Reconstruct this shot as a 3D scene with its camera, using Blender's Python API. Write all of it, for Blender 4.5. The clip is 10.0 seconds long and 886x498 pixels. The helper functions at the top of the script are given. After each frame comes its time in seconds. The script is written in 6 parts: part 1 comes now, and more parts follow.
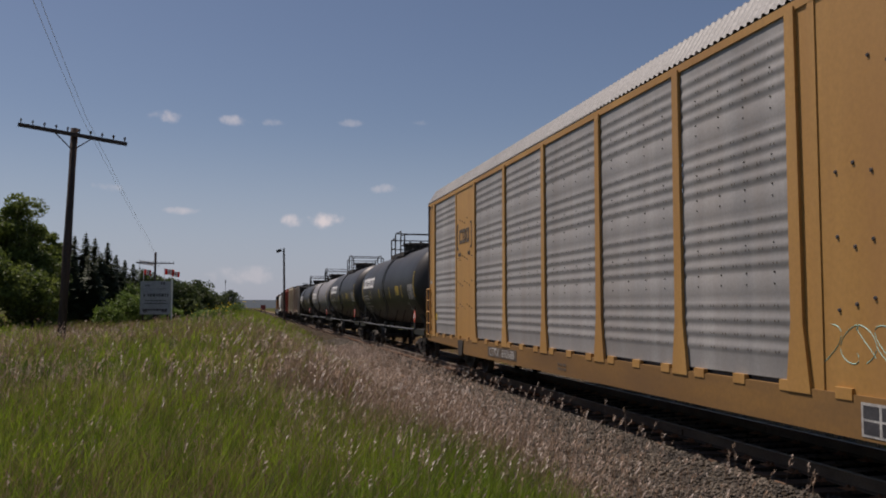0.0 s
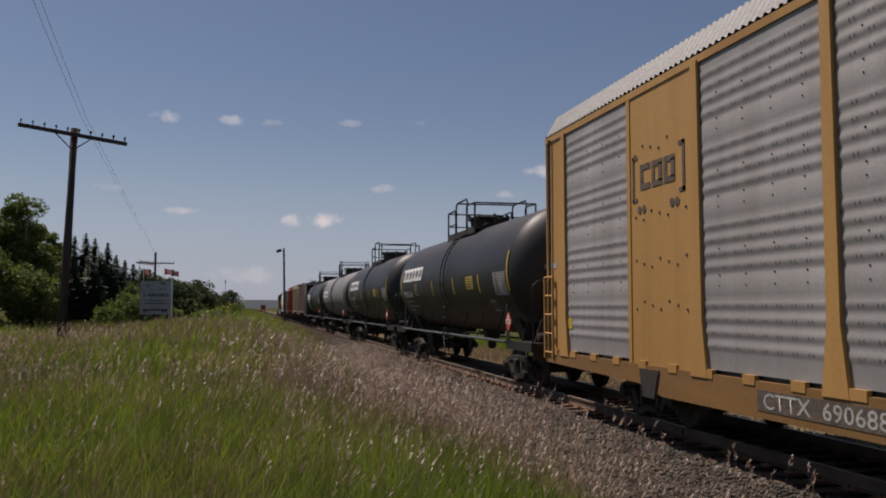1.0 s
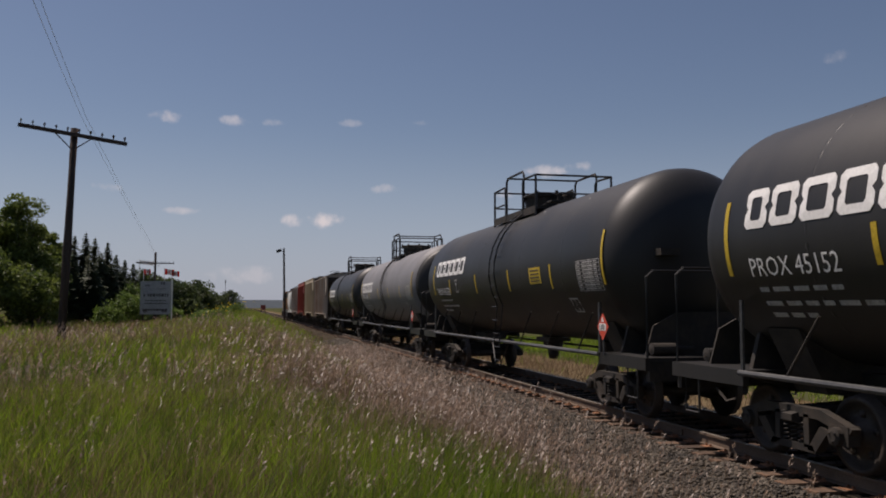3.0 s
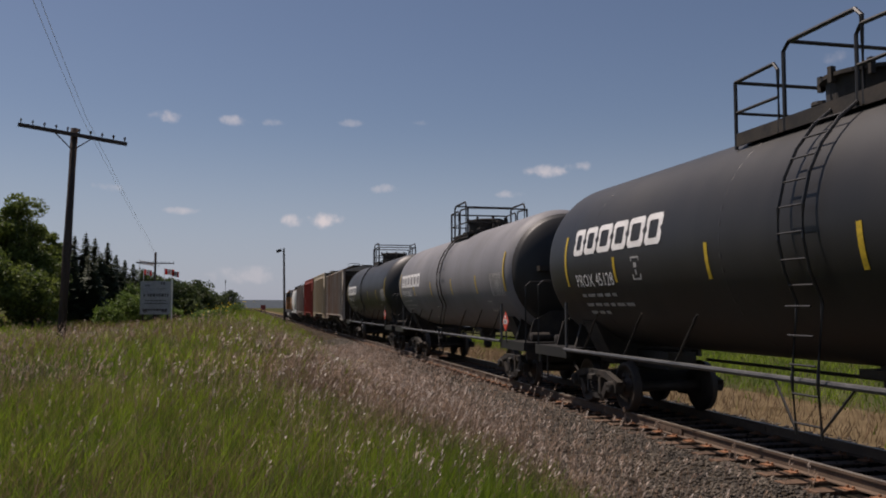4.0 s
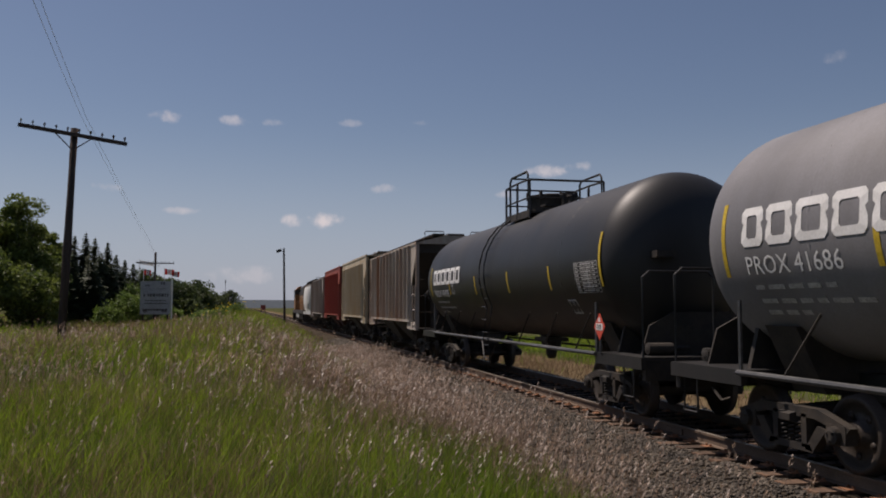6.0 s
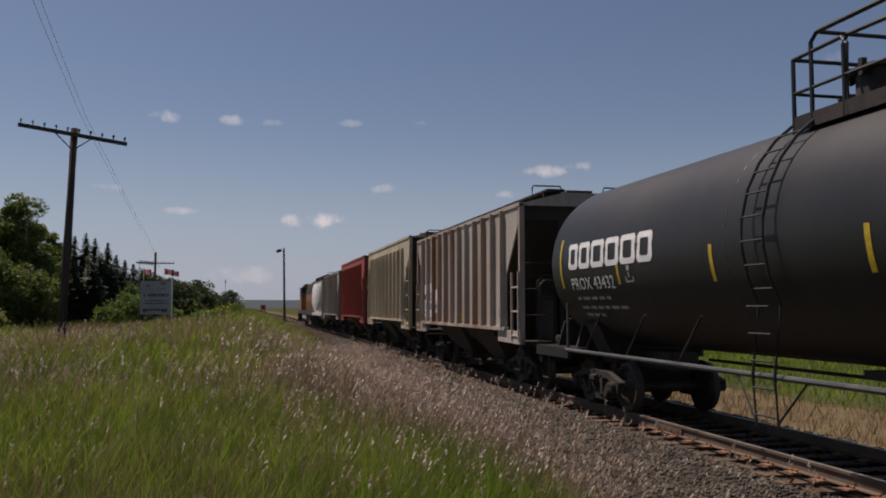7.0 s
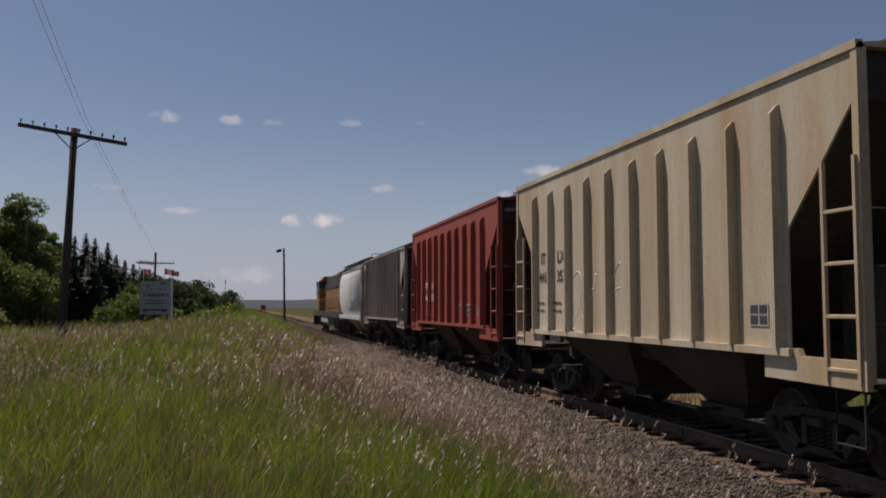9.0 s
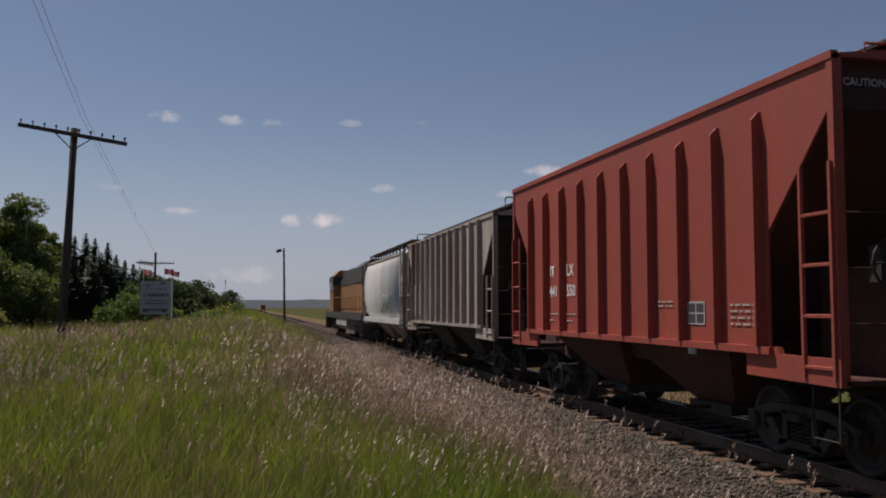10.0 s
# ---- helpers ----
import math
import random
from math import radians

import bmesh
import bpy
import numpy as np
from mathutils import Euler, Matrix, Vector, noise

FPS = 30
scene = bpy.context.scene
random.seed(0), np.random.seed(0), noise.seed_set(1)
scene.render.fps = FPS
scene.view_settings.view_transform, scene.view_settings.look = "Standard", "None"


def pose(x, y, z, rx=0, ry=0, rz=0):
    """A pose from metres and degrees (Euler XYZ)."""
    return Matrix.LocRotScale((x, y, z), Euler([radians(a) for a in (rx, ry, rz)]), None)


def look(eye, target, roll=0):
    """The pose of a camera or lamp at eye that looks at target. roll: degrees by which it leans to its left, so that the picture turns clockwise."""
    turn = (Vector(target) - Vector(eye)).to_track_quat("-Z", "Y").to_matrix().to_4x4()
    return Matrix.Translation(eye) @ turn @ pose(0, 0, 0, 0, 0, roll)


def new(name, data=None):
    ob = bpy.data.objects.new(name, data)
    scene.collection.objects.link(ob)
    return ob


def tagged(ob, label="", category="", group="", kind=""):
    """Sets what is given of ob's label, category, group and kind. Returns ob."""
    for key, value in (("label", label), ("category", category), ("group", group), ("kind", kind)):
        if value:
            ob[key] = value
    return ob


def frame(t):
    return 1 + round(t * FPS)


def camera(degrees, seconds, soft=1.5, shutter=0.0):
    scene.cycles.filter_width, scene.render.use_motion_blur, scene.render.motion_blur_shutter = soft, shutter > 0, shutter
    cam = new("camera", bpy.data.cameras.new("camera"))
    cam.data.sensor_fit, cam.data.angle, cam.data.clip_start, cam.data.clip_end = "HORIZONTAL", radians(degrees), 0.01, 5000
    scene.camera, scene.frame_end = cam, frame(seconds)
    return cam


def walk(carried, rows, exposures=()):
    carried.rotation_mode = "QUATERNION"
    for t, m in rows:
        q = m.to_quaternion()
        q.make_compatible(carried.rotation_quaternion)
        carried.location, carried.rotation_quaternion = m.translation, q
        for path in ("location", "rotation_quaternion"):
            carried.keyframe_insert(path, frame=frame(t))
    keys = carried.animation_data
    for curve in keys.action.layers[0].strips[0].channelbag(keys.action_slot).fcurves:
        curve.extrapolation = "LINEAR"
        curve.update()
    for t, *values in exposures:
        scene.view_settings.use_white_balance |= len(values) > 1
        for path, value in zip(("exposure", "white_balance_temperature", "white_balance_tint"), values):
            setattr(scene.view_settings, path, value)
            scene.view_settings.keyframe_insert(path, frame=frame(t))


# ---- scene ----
cam = camera(54.0, 10.0, soft=1.9)
EYE = pose(0, 0, 1.93, 90 + 3.83, 0, -12.72)
walk(cam, [(0.0, EYE), (10.0, EYE)], exposures=[(0.0, 0.0, 6850, 19), (10.0, 0.0, 6850, 19)])

# ---- world and sun ----
SUN = Vector((-0.37, 0.37, 1.0)).normalized()
SUN_EL = math.asin(SUN.z)
SUN_AZ = math.atan2(SUN.x, SUN.y)


def build_world():
    world = bpy.data.worlds.new("sky")
    scene.world = world
    world.use_nodes = True
    nt = world.node_tree
    nt.nodes.clear()
    out = nt.nodes.new("ShaderNodeOutputWorld")
    bg = nt.nodes.new("ShaderNodeBackground")
    sky = nt.nodes.new("ShaderNodeTexSky")
    sky.sky_type = "NISHITA"
    sky.sun_disc = False
    sky.sun_elevation = SUN_EL
    sky.sun_rotation = SUN_AZ
    sky.altitude = 600
    sky.air_density = 1.0
    sky.dust_density = 1.0
    sky.ozone_density = 2.1
    bg.inputs["Strength"].default_value = 0.062
    nt.links.new(bg.outputs[0], out.inputs[0])
    # thin fair-weather clouds: soft blobs in fixed directions, frayed by noise
    tc = nt.nodes.new("ShaderNodeTexCoord")
    nz = nt.nodes.new("ShaderNodeTexNoise")
    nz.inputs["Scale"].default_value = 45.0
    nz.inputs["Detail"].default_value = 5.0
    nz.inputs["Roughness"].default_value = 0.6
    nt.links.new(tc.outputs["Generated"], nz.inputs["Vector"])
    total = None
    # bearing (degrees right of the track), height (degrees), half width, half height, strength
    clouds = [(4.65, 5.75, 1.5, 0.6, 1.0), (2.95, 5.65, 0.9, 0.5, 0.85), (-5.3, 11.9, 1.1, 0.45, 0.6),
              (-0.95, 11.9, 1.2, 0.42, 0.6), (-4.0, 6.05, 1.3, 0.3, 0.55), (8.9, 7.75, 1.1, 0.38, 0.4),
              (19.8, 8.85, 1.8, 0.5, 0.7), (21.5, 9.15, 1.2, 0.4, 0.6), (17.1, 7.4, 1.1, 0.32, 0.45),
              (-8.5, 7.4, 1.0, 0.35, 0.4), (6.7, 12.0, 0.9, 0.3, 0.3), (37.5, 14.9, 1.0, 0.5, 0.25),
              (-0.1, 2.1, 2.6, 0.7, 0.35), (11.2, 12.1, 0.8, 0.3, 0.22), (1.35, 11.9, 0.9, 0.3, 0.3)]
    for az, el, w, h, s in clouds:
        a, e = radians(az), radians(el)
        c = Vector((math.sin(a) * math.cos(e), math.cos(a) * math.cos(e), math.sin(e)))
        right = Vector((math.cos(a), -math.sin(a), 0))
        up = right.cross(c)
        terms = []
        for axis, size in ((right, w), (up, h), (c, 30.0)):
            d = nt.nodes.new("ShaderNodeVectorMath")
            d.operation = "DOT_PRODUCT"
            d.inputs[1].default_value = axis / radians(size)
            nt.links.new(tc.outputs["Generated"], d.inputs[0])
            m = nt.nodes.new("ShaderNodeMath")
            if axis is c:
                m.operation = "GREATER_THAN"
                m.inputs[1].default_value = 0.5
                nt.links.new(d.outputs["Value"], m.inputs[0])
            else:
                m.operation = "POWER"
                m.inputs[1].default_value = 2.0
                ab = nt.nodes.new("ShaderNodeMath")
                ab.operation = "ABSOLUTE"
                nt.links.new(d.outputs["Value"], ab.inputs[0])
                nt.links.new(ab.outputs[0], m.inputs[0])
            terms.append(m)
        add = nt.nodes.new("ShaderNodeMath")
        nt.links.new(terms[0].outputs[0], add.inputs[0])
        nt.links.new(terms[1].outputs[0], add.inputs[1])
        fray = nt.nodes.new("ShaderNodeMath")
        fray.operation = "MULTIPLY_ADD"
        fray.inputs[1].default_value = 3.4
        nt.links.new(nz.outputs["Fac"], fray.inputs[0])
        nt.links.new(add.outputs[0], fray.inputs[2])
        ramp = nt.nodes.new("ShaderNodeMapRange")
        ramp.interpolation_type = "SMOOTHSTEP"
        ramp.inputs["From Min"].default_value = 2.6
        ramp.inputs["From Max"].default_value = 1.2
        ramp.inputs["To Min"].default_value = 0.0
        ramp.inputs["To Max"].default_value = s
        nt.links.new(fray.outputs[0], ramp.inputs["Value"])
        gate = nt.nodes.new("ShaderNodeMath")
        gate.operation = "MULTIPLY"
        nt.links.new(ramp.outputs[0], gate.inputs[0])
        nt.links.new(terms[2].outputs[0], gate.inputs[1])
        if total is None:
            total = gate
        else:
            mx = nt.nodes.new("ShaderNodeMath")
            mx.operation = "MAXIMUM"
            nt.links.new(total.outputs[0], mx.inputs[0])
            nt.links.new(gate.outputs[0], mx.inputs[1])
            total = mx
    mix = nt.nodes.new("ShaderNodeMix")
    mix.data_type = "RGBA"
    nt.links.new(total.outputs[0], mix.inputs["Factor"])
    nt.links.new(sky.outputs[0], mix.inputs["A"])
    mix.inputs["B"].default_value = (9.8, 9.6, 9.9, 1)
    sep = nt.nodes.new("ShaderNodeSeparateXYZ")
    nt.links.new(tc.outputs["Generated"], sep.inputs[0])
    low = nt.nodes.new("ShaderNodeMapRange")
    low.interpolation_type = "SMOOTHERSTEP"
    low.inputs["From Min"].default_value = 0.24
    low.inputs["From Max"].default_value = -0.02
    low.inputs["To Min"].default_value = 0.0
    low.inputs["To Max"].default_value = 0.7
    nt.links.new(sep.outputs["Z"], low.inputs["Value"])
    haze = nt.nodes.new("ShaderNodeMix")
    haze.data_type = "RGBA"
    nt.links.new(low.outputs[0], haze.inputs["Factor"])
    nt.links.new(sky.outputs[0], haze.inputs["A"])
    haze.inputs["B"].default_value = (5.4, 6.5, 8.4, 1)
    nt.links.new(haze.outputs["Result"], mix.inputs["A"])
    nt.links.new(mix.outputs["Result"], bg.inputs["Color"])


build_world()
sun_data = bpy.data.lights.new("sun", "SUN")
sun_data.energy = 4.4
sun_data.angle = radians(0.5)
sun_data.color = (1.0, 0.94, 0.86)
sun = new("sun", sun_data)
sun.matrix_world = look(SUN * 50, (0, 0, 0))

# ---- materials ----


def ramp_node(nt, stops):
    r = nt.nodes.new("ShaderNodeValToRGB")
    els = r.color_ramp.elements
    while len(els) < len(stops):
        els.new(0.5)
    for el, (p, c) in zip(els, stops):
        el.position = p
        el.color = (*c, 1) if len(c) == 3 else c
    return r


def surface(name, a, b, scale=1.0, stretch=(1, 1, 1), rough=0.6, metal=0.0, fine=30.0, fine_amt=0.25, bump=0.15,
            grime=None, grime_scale=0.6, grime_amt=0.5, spec=0.5, per_object=0.0, island=0.0, translucent=0.0):
    """Two-scale noise colour between a and b, fine grain, optional grime patches and relief."""
    m = bpy.data.materials.new(name)
    m.use_nodes = True
    nt = m.node_tree
    p = nt.nodes["Principled BSDF"]
    p.inputs["Metallic"].default_value = metal
    p.inputs["Specular IOR Level"].default_value = spec
    tc = nt.nodes.new("ShaderNodeTexCoord")
    mp = nt.nodes.new("ShaderNodeMapping")
    mp.inputs["Scale"].default_value = stretch
    nt.links.new(tc.outputs["Object"], mp.inputs["Vector"])
    n1 = nt.nodes.new("ShaderNodeTexNoise")
    n1.inputs["Scale"].default_value = scale
    n1.inputs["Detail"].default_value = 5
    nt.links.new(mp.outputs[0], n1.inputs["Vector"])
    r1 = ramp_node(nt, [(0.32, a), (0.68, b)])
    nt.links.new(n1.outputs["Fac"], r1.inputs[0])
    n2 = nt.nodes.new("ShaderNodeTexNoise")
    n2.inputs["Scale"].default_value = fine
    n2.inputs["Detail"].default_value = 3
    nt.links.new(tc.outputs["Object"], n2.inputs["Vector"])
    r2 = ramp_node(nt, [(0.3, (1 - fine_amt,) * 3), (0.7, (1 + fine_amt * 0.4,) * 3)])
    nt.links.new(n2.outputs["Fac"], r2.inputs[0])
    mul = nt.nodes.new("ShaderNodeMix")
    mul.data_type, mul.blend_type = "RGBA", "MULTIPLY"
    mul.inputs["Factor"].default_value = 1.0
    nt.links.new(r1.outputs[0], mul.inputs["A"])
    nt.links.new(r2.outputs[0], mul.inputs["B"])
    col = mul.outputs["Result"]
    if grime:
        n3 = nt.nodes.new("ShaderNodeTexNoise")
        n3.inputs["Scale"].default_value = grime_scale
        n3.inputs["Detail"].default_value = 6
        n3.inputs["Roughness"].default_value = 0.65
        mp3 = nt.nodes.new("ShaderNodeMapping")
        mp3.inputs["Scale"].default_value = stretch
        mp3.inputs["Location"].default_value = (3.1, 7.7, 1.3)
        nt.links.new(tc.outputs["Object"], mp3.inputs["Vector"])
        nt.links.new(mp3.outputs[0], n3.inputs["Vector"])
        r3 = ramp_node(nt, [(0.42, (0, 0, 0)), (0.68, (grime_amt,) * 3)])
        nt.links.new(n3.outputs["Fac"], r3.inputs[0])
        g = nt.nodes.new("ShaderNodeMix")
        g.data_type = "RGBA"
        nt.links.new(r3.outputs[0], g.inputs["Factor"])
        nt.links.new(col, g.inputs["A"])
        g.inputs["B"].default_value = (*grime, 1)
        col = g.outputs["Result"]
    if per_object or island:
        src = nt.nodes.new("ShaderNodeObjectInfo" if per_object else "ShaderNodeNewGeometry")
        amt = per_object or island
        mr = nt.nodes.new("ShaderNodeMapRange")
        mr.inputs["To Min"].default_value = 1 - amt
        mr.inputs["To Max"].default_value = 1 + amt
        nt.links.new(src.outputs["Random" if per_object else "Random Per Island"], mr.inputs["Value"])
        v = nt.nodes.new("ShaderNodeMix")
        v.data_type, v.blend_type = "RGBA", "MULTIPLY"
        v.inputs["Factor"].default_value = 1.0
        nt.links.new(col, v.inputs["A"])
        nt.links.new(mr.outputs[0], v.inputs["B"])
        col = v.outputs["Result"]
    nt.links.new(col, p.inputs["Base Color"])
    rr = nt.nodes.new("ShaderNodeMapRange")
    rr.inputs["To Min"].default_value = max(0.05, rough - 0.12)
    rr.inputs["To Max"].default_value = min(1.0, rough + 0.12)
    nt.links.new(n1.outputs["Fac"], rr.inputs["Value"])
    nt.links.new(rr.outputs[0], p.inputs["Roughness"])
    if bump:
        b_ = nt.nodes.new("ShaderNodeBump")
        b_.inputs["Strength"].default_value = bump
        b_.inputs["Distance"].default_value = 0.02
        nt.links.new(n2.outputs["Fac"], b_.inputs["Height"])
        nt.links.new(b_.outputs[0], p.inputs["Normal"])
    if translucent:
        tr = nt.nodes.new("ShaderNodeBsdfTranslucent")
        nt.links.new(col, tr.inputs["Color"])
        ms = nt.nodes.new("ShaderNodeMixShader")
        ms.inputs[0].default_value = translucent
        nt.links.new(p.outputs[0], ms.inputs[1])
        nt.links.new(tr.outputs[0], ms.inputs[2])
        nt.links.new(ms.outputs[0], nt.nodes["Material Output"].inputs["Surface"])
    return m


V = (1, 1, 0.12)     # upright streaks
MAT = {}
MAT["soil"] = surface("soil", (0.05, 0.042, 0.022), (0.09, 0.075, 0.04), 0.5, fine=12, rough=0.95, bump=0.5, grime=(0.05, 0.075, 0.015), grime_scale=0.12, grime_amt=0.8, spec=0.0)
MAT["field"] = surface("field", (0.06, 0.065, 0.028), (0.085, 0.085, 0.04), 0.05, fine=3, rough=0.95, bump=0.4, spec=0.0)
MAT["gravel"] = surface("gravel", (0.046, 0.038, 0.029), (0.086, 0.071, 0.056), 1.2, fine=26, fine_amt=0.75, rough=0.95, bump=1.0, grime=(0.07, 0.055, 0.034), grime_scale=0.5, grime_amt=0.5, spec=0.0)
MAT["stone"] = surface("stone", (0.050, 0.040, 0.029), (0.122, 0.099, 0.074), 2.0, fine=60, rough=0.85, island=0.7, bump=0.3)
# ballast between the rails, its colour darkened to deepen the train's shadow
MAT["shaded_bed"] = surface("shaded_ballast", (0.010, 0.009, 0.008), (0.026, 0.022, 0.019), 1.2, fine=26, fine_amt=0.6, rough=0.9, bump=0.8, spec=0.0)
MAT["dryground"] = surface("dry_ground", (0.120, 0.088, 0.048), (0.192, 0.144, 0.084), 0.6, fine=9, fine_amt=0.4, rough=0.95, bump=0.6, spec=0.0)
MAT["flagred"] = surface("red_cloth", (0.60, 0.05, 0.03), (0.68, 0.07, 0.04), 3, rough=0.8, bump=0.0, translucent=0.6)
MAT["flagwhite"] = surface("white_cloth", (0.72, 0.72, 0.72), (0.8, 0.8, 0.8), 3, rough=0.8, bump=0.0, translucent=0.6)
MAT["rail"] = surface("rail", (0.085, 0.054, 0.036), (0.15, 0.10, 0.066), 1.5, fine=40, rough=0.85, metal=0.0)
MAT["railhead"] = surface("railhead", (0.20, 0.165, 0.13), (0.28, 0.235, 0.19), 1.5, fine=40, rough=0.5, metal=0.5)
MAT["tie"] = surface("tie", (0.05, 0.032, 0.02), (0.15, 0.085, 0.05), 2, (8, 1, 1), fine=25, rough=0.95, per_object=0.35, bump=0.6)
MAT["plate"] = surface("plate", (0.22, 0.10, 0.05), (0.34, 0.16, 0.08), 6, fine=40, rough=0.85, metal=0.2)
MAT["black"] = surface("black_paint", (0.011, 0.0105, 0.010), (0.018, 0.017, 0.016), 0.7, V, fine_amt=0.08, rough=0.5, spec=0.5, grime=(0.038, 0.034, 0.030), grime_scale=0.9, grime_amt=0.35, bump=0.03)
MAT["greytank"] = surface("grey_paint", (0.16, 0.157, 0.162), (0.215, 0.21, 0.216), 0.7, V, fine_amt=0.10, rough=0.6, grime=(0.10, 0.092, 0.085), grime_scale=0.9, grime_amt=0.5, bump=0.03)
MAT["running"] = surface("running_gear", (0.010, 0.009, 0.008), (0.030, 0.026, 0.021), 3, fine=30, rough=0.75, metal=0.1, grime=(0.085, 0.062, 0.042), grime_scale=2, grime_amt=0.45)
MAT["wheel"] = surface("wheel_steel", (0.030, 0.025, 0.021), (0.065, 0.050, 0.040), 3, fine=30, rough=0.6, metal=0.4)
MAT["pipe"] = surface("grey_pipe", (0.075, 0.075, 0.075), (0.13, 0.127, 0.123), 3, fine=30, rough=0.5, metal=0.3)
MAT["white"] = surface("white_paint", (0.70, 0.69, 0.66), (0.80, 0.79, 0.77), 3, fine=30, fine_amt=0.12, rough=0.6, bump=0.0)
MAT["faded"] = surface("faded_white_paint", (0.34, 0.33, 0.31), (0.5, 0.49, 0.46), 8, fine=40, fine_amt=0.4, rough=0.7, bump=0.0)
MAT["ink"] = surface("dark_lettering", (0.03, 0.03, 0.035), (0.06, 0.06, 0.065), 5, fine=40, rough=0.7, bump=0.0)
MAT["dull_ink"] = surface("faded_dark_paint", (0.07, 0.058, 0.05), (0.15, 0.11, 0.07), 9, fine=40, fine_amt=0.4, rough=0.7, bump=0.0)
MAT["yellowmark"] = surface("yellow_reflector", (0.50, 0.34, 0.02), (0.62, 0.43, 0.03), 6, fine=30, rough=0.5, bump=0.0)
MAT["redmark"] = surface("red_placard", (0.55, 0.06, 0.03), (0.66, 0.09, 0.05), 6, fine=30, rough=0.5, bump=0.0)
MAT["rack_yellow"] = surface("rack_yellow", (0.37, 0.195, 0.050), (0.47, 0.262, 0.077), 0.8, V, fine=18, fine_amt=0.10, rough=0.6, grime=(0.31, 0.155, 0.05), grime_scale=1.1, grime_amt=0.6, bump=0.05)
# darker tone of the rack yellow, for the side sill
MAT["rack_sill"] = surface("dark_rack_yellow", (0.18, 0.090, 0.021), (0.26, 0.136, 0.034), 0.8, (1, 0.25, 1), fine=18, fine_amt=0.12, rough=0.7, grime=(0.12, 0.066, 0.028), grime_scale=1.3, grime_amt=0.6, bump=0.05)
MAT["galvanised"] = surface("galvanised", (0.25, 0.245, 0.237), (0.345, 0.337, 0.325), 1.3, V, fine=22, fine_amt=0.10, rough=0.65, metal=0.1, grime=(0.235, 0.21, 0.185), grime_scale=1.6, grime_amt=0.6, bump=0.05)
MAT["roofsheet"] = surface("roof_sheet", (0.23, 0.23, 0.225), (0.31, 0.305, 0.295), 1.0, fine=20, rough=0.62, metal=0.2)
MAT["beige"] = surface("beige_paint", (0.42, 0.36, 0.265), (0.54, 0.48, 0.37), 0.9, V, fine=14, fine_amt=0.10, rough=0.75, grime=(0.36, 0.235, 0.11), grime_scale=1.2, grime_amt=0.85, bump=0.06)
MAT["rusty"] = surface("rusty_beige_paint", (0.34, 0.295, 0.245), (0.47, 0.42, 0.36), 0.9, V, fine=14, fine_amt=0.12, rough=0.75, grime=(0.25, 0.12, 0.06), grime_scale=0.8, grime_amt=0.95, bump=0.06)
MAT["greyrust"] = surface("grey_rusty_paint", (0.31, 0.28, 0.245), (0.44, 0.40, 0.355), 0.9, V, fine=14, fine_amt=0.12, rough=0.75, grime=(0.17, 0.078, 0.042), grime_scale=0.7, grime_amt=0.9, bump=0.06)
MAT["red"] = surface("red_oxide_paint", (0.275, 0.045, 0.027), (0.345, 0.060, 0.036), 0.9, V, fine=14, fine_amt=0.12, rough=0.7, grime=(0.20, 0.05, 0.034), grime_scale=1.2, grime_amt=0.6, bump=0.04)
MAT["palegrey"] = surface("pale_grey_paint", (0.47, 0.48, 0.465), (0.58, 0.585, 0.565), 0.8, V, fine=14, fine_amt=0.08, rough=0.6, grime=(0.33, 0.33, 0.29), grime_scale=1.0, grime_amt=0.5, bump=0.04)
# dark copies of the car paints: shade below and at the ends, as colour
MAT["red_under"] = surface("shaded_red_paint", (0.045, 0.015, 0.011), (0.085, 0.026, 0.019), 1, fine=14, rough=0.85)
MAT["beige_under"] = surface("shaded_beige_paint", (0.03, 0.024, 0.018), (0.06, 0.048, 0.034), 1, fine=14, rough=0.85)
MAT["rusty_under"] = surface("shaded_rusty_paint", (0.026, 0.02, 0.016), (0.052, 0.04, 0.03), 1, fine=14, rough=0.85)
MAT["greyrust_under"] = surface("shaded_grey_paint", (0.024, 0.02, 0.017), (0.048, 0.04, 0.032), 1, fine=14, rough=0.85)
MAT["loco_orange"] = surface("engine_orange", (0.27, 0.125, 0.040), (0.35, 0.17, 0.055), 0.8, V, fine=14, fine_amt=0.12, rough=0.55, grime=(0.16, 0.08, 0.035), grime_scale=1.1, grime_amt=0.7, bump=0.02)
MAT["loco_dark"] = surface("engine_dark", (0.03, 0.027, 0.025), (0.06, 0.05, 0.045), 1, fine=20, rough=0.6)
MAT["loco_grey"] = surface("engine_grey", (0.33, 0.33, 0.32), (0.45, 0.44, 0.42), 1, fine=20, rough=0.6)
MAT["glass"] = surface("dark_glass", (0.02, 0.022, 0.025), (0.03, 0.033, 0.035), 1, rough=0.15, bump=0.0)
MAT["pole"] = surface("pole_wood", (0.035, 0.026, 0.024), (0.085, 0.062, 0.05), 2, (6, 6, 0.4), fine=20, rough=0.9, bump=0.5)
MAT["insulator"] = surface("insulator", (0.25, 0.3, 0.32), (0.4, 0.45, 0.46), 4, rough=0.2, bump=0.0)
MAT["wire"] = surface("wire", (0.62, 0.63, 0.66), (0.7, 0.71, 0.74), 1, rough=0.6, bump=0.0)
MAT["signboard"] = surface("sign_board", (0.34, 0.345, 0.355), (0.43, 0.435, 0.445), 0.8, fine=12, rough=0.7)
MAT["bark"] = surface("bark", (0.07, 0.055, 0.04), (0.15, 0.12, 0.09), 3, (4, 4, 0.6), fine=20, rough=0.95, bump=0.7)
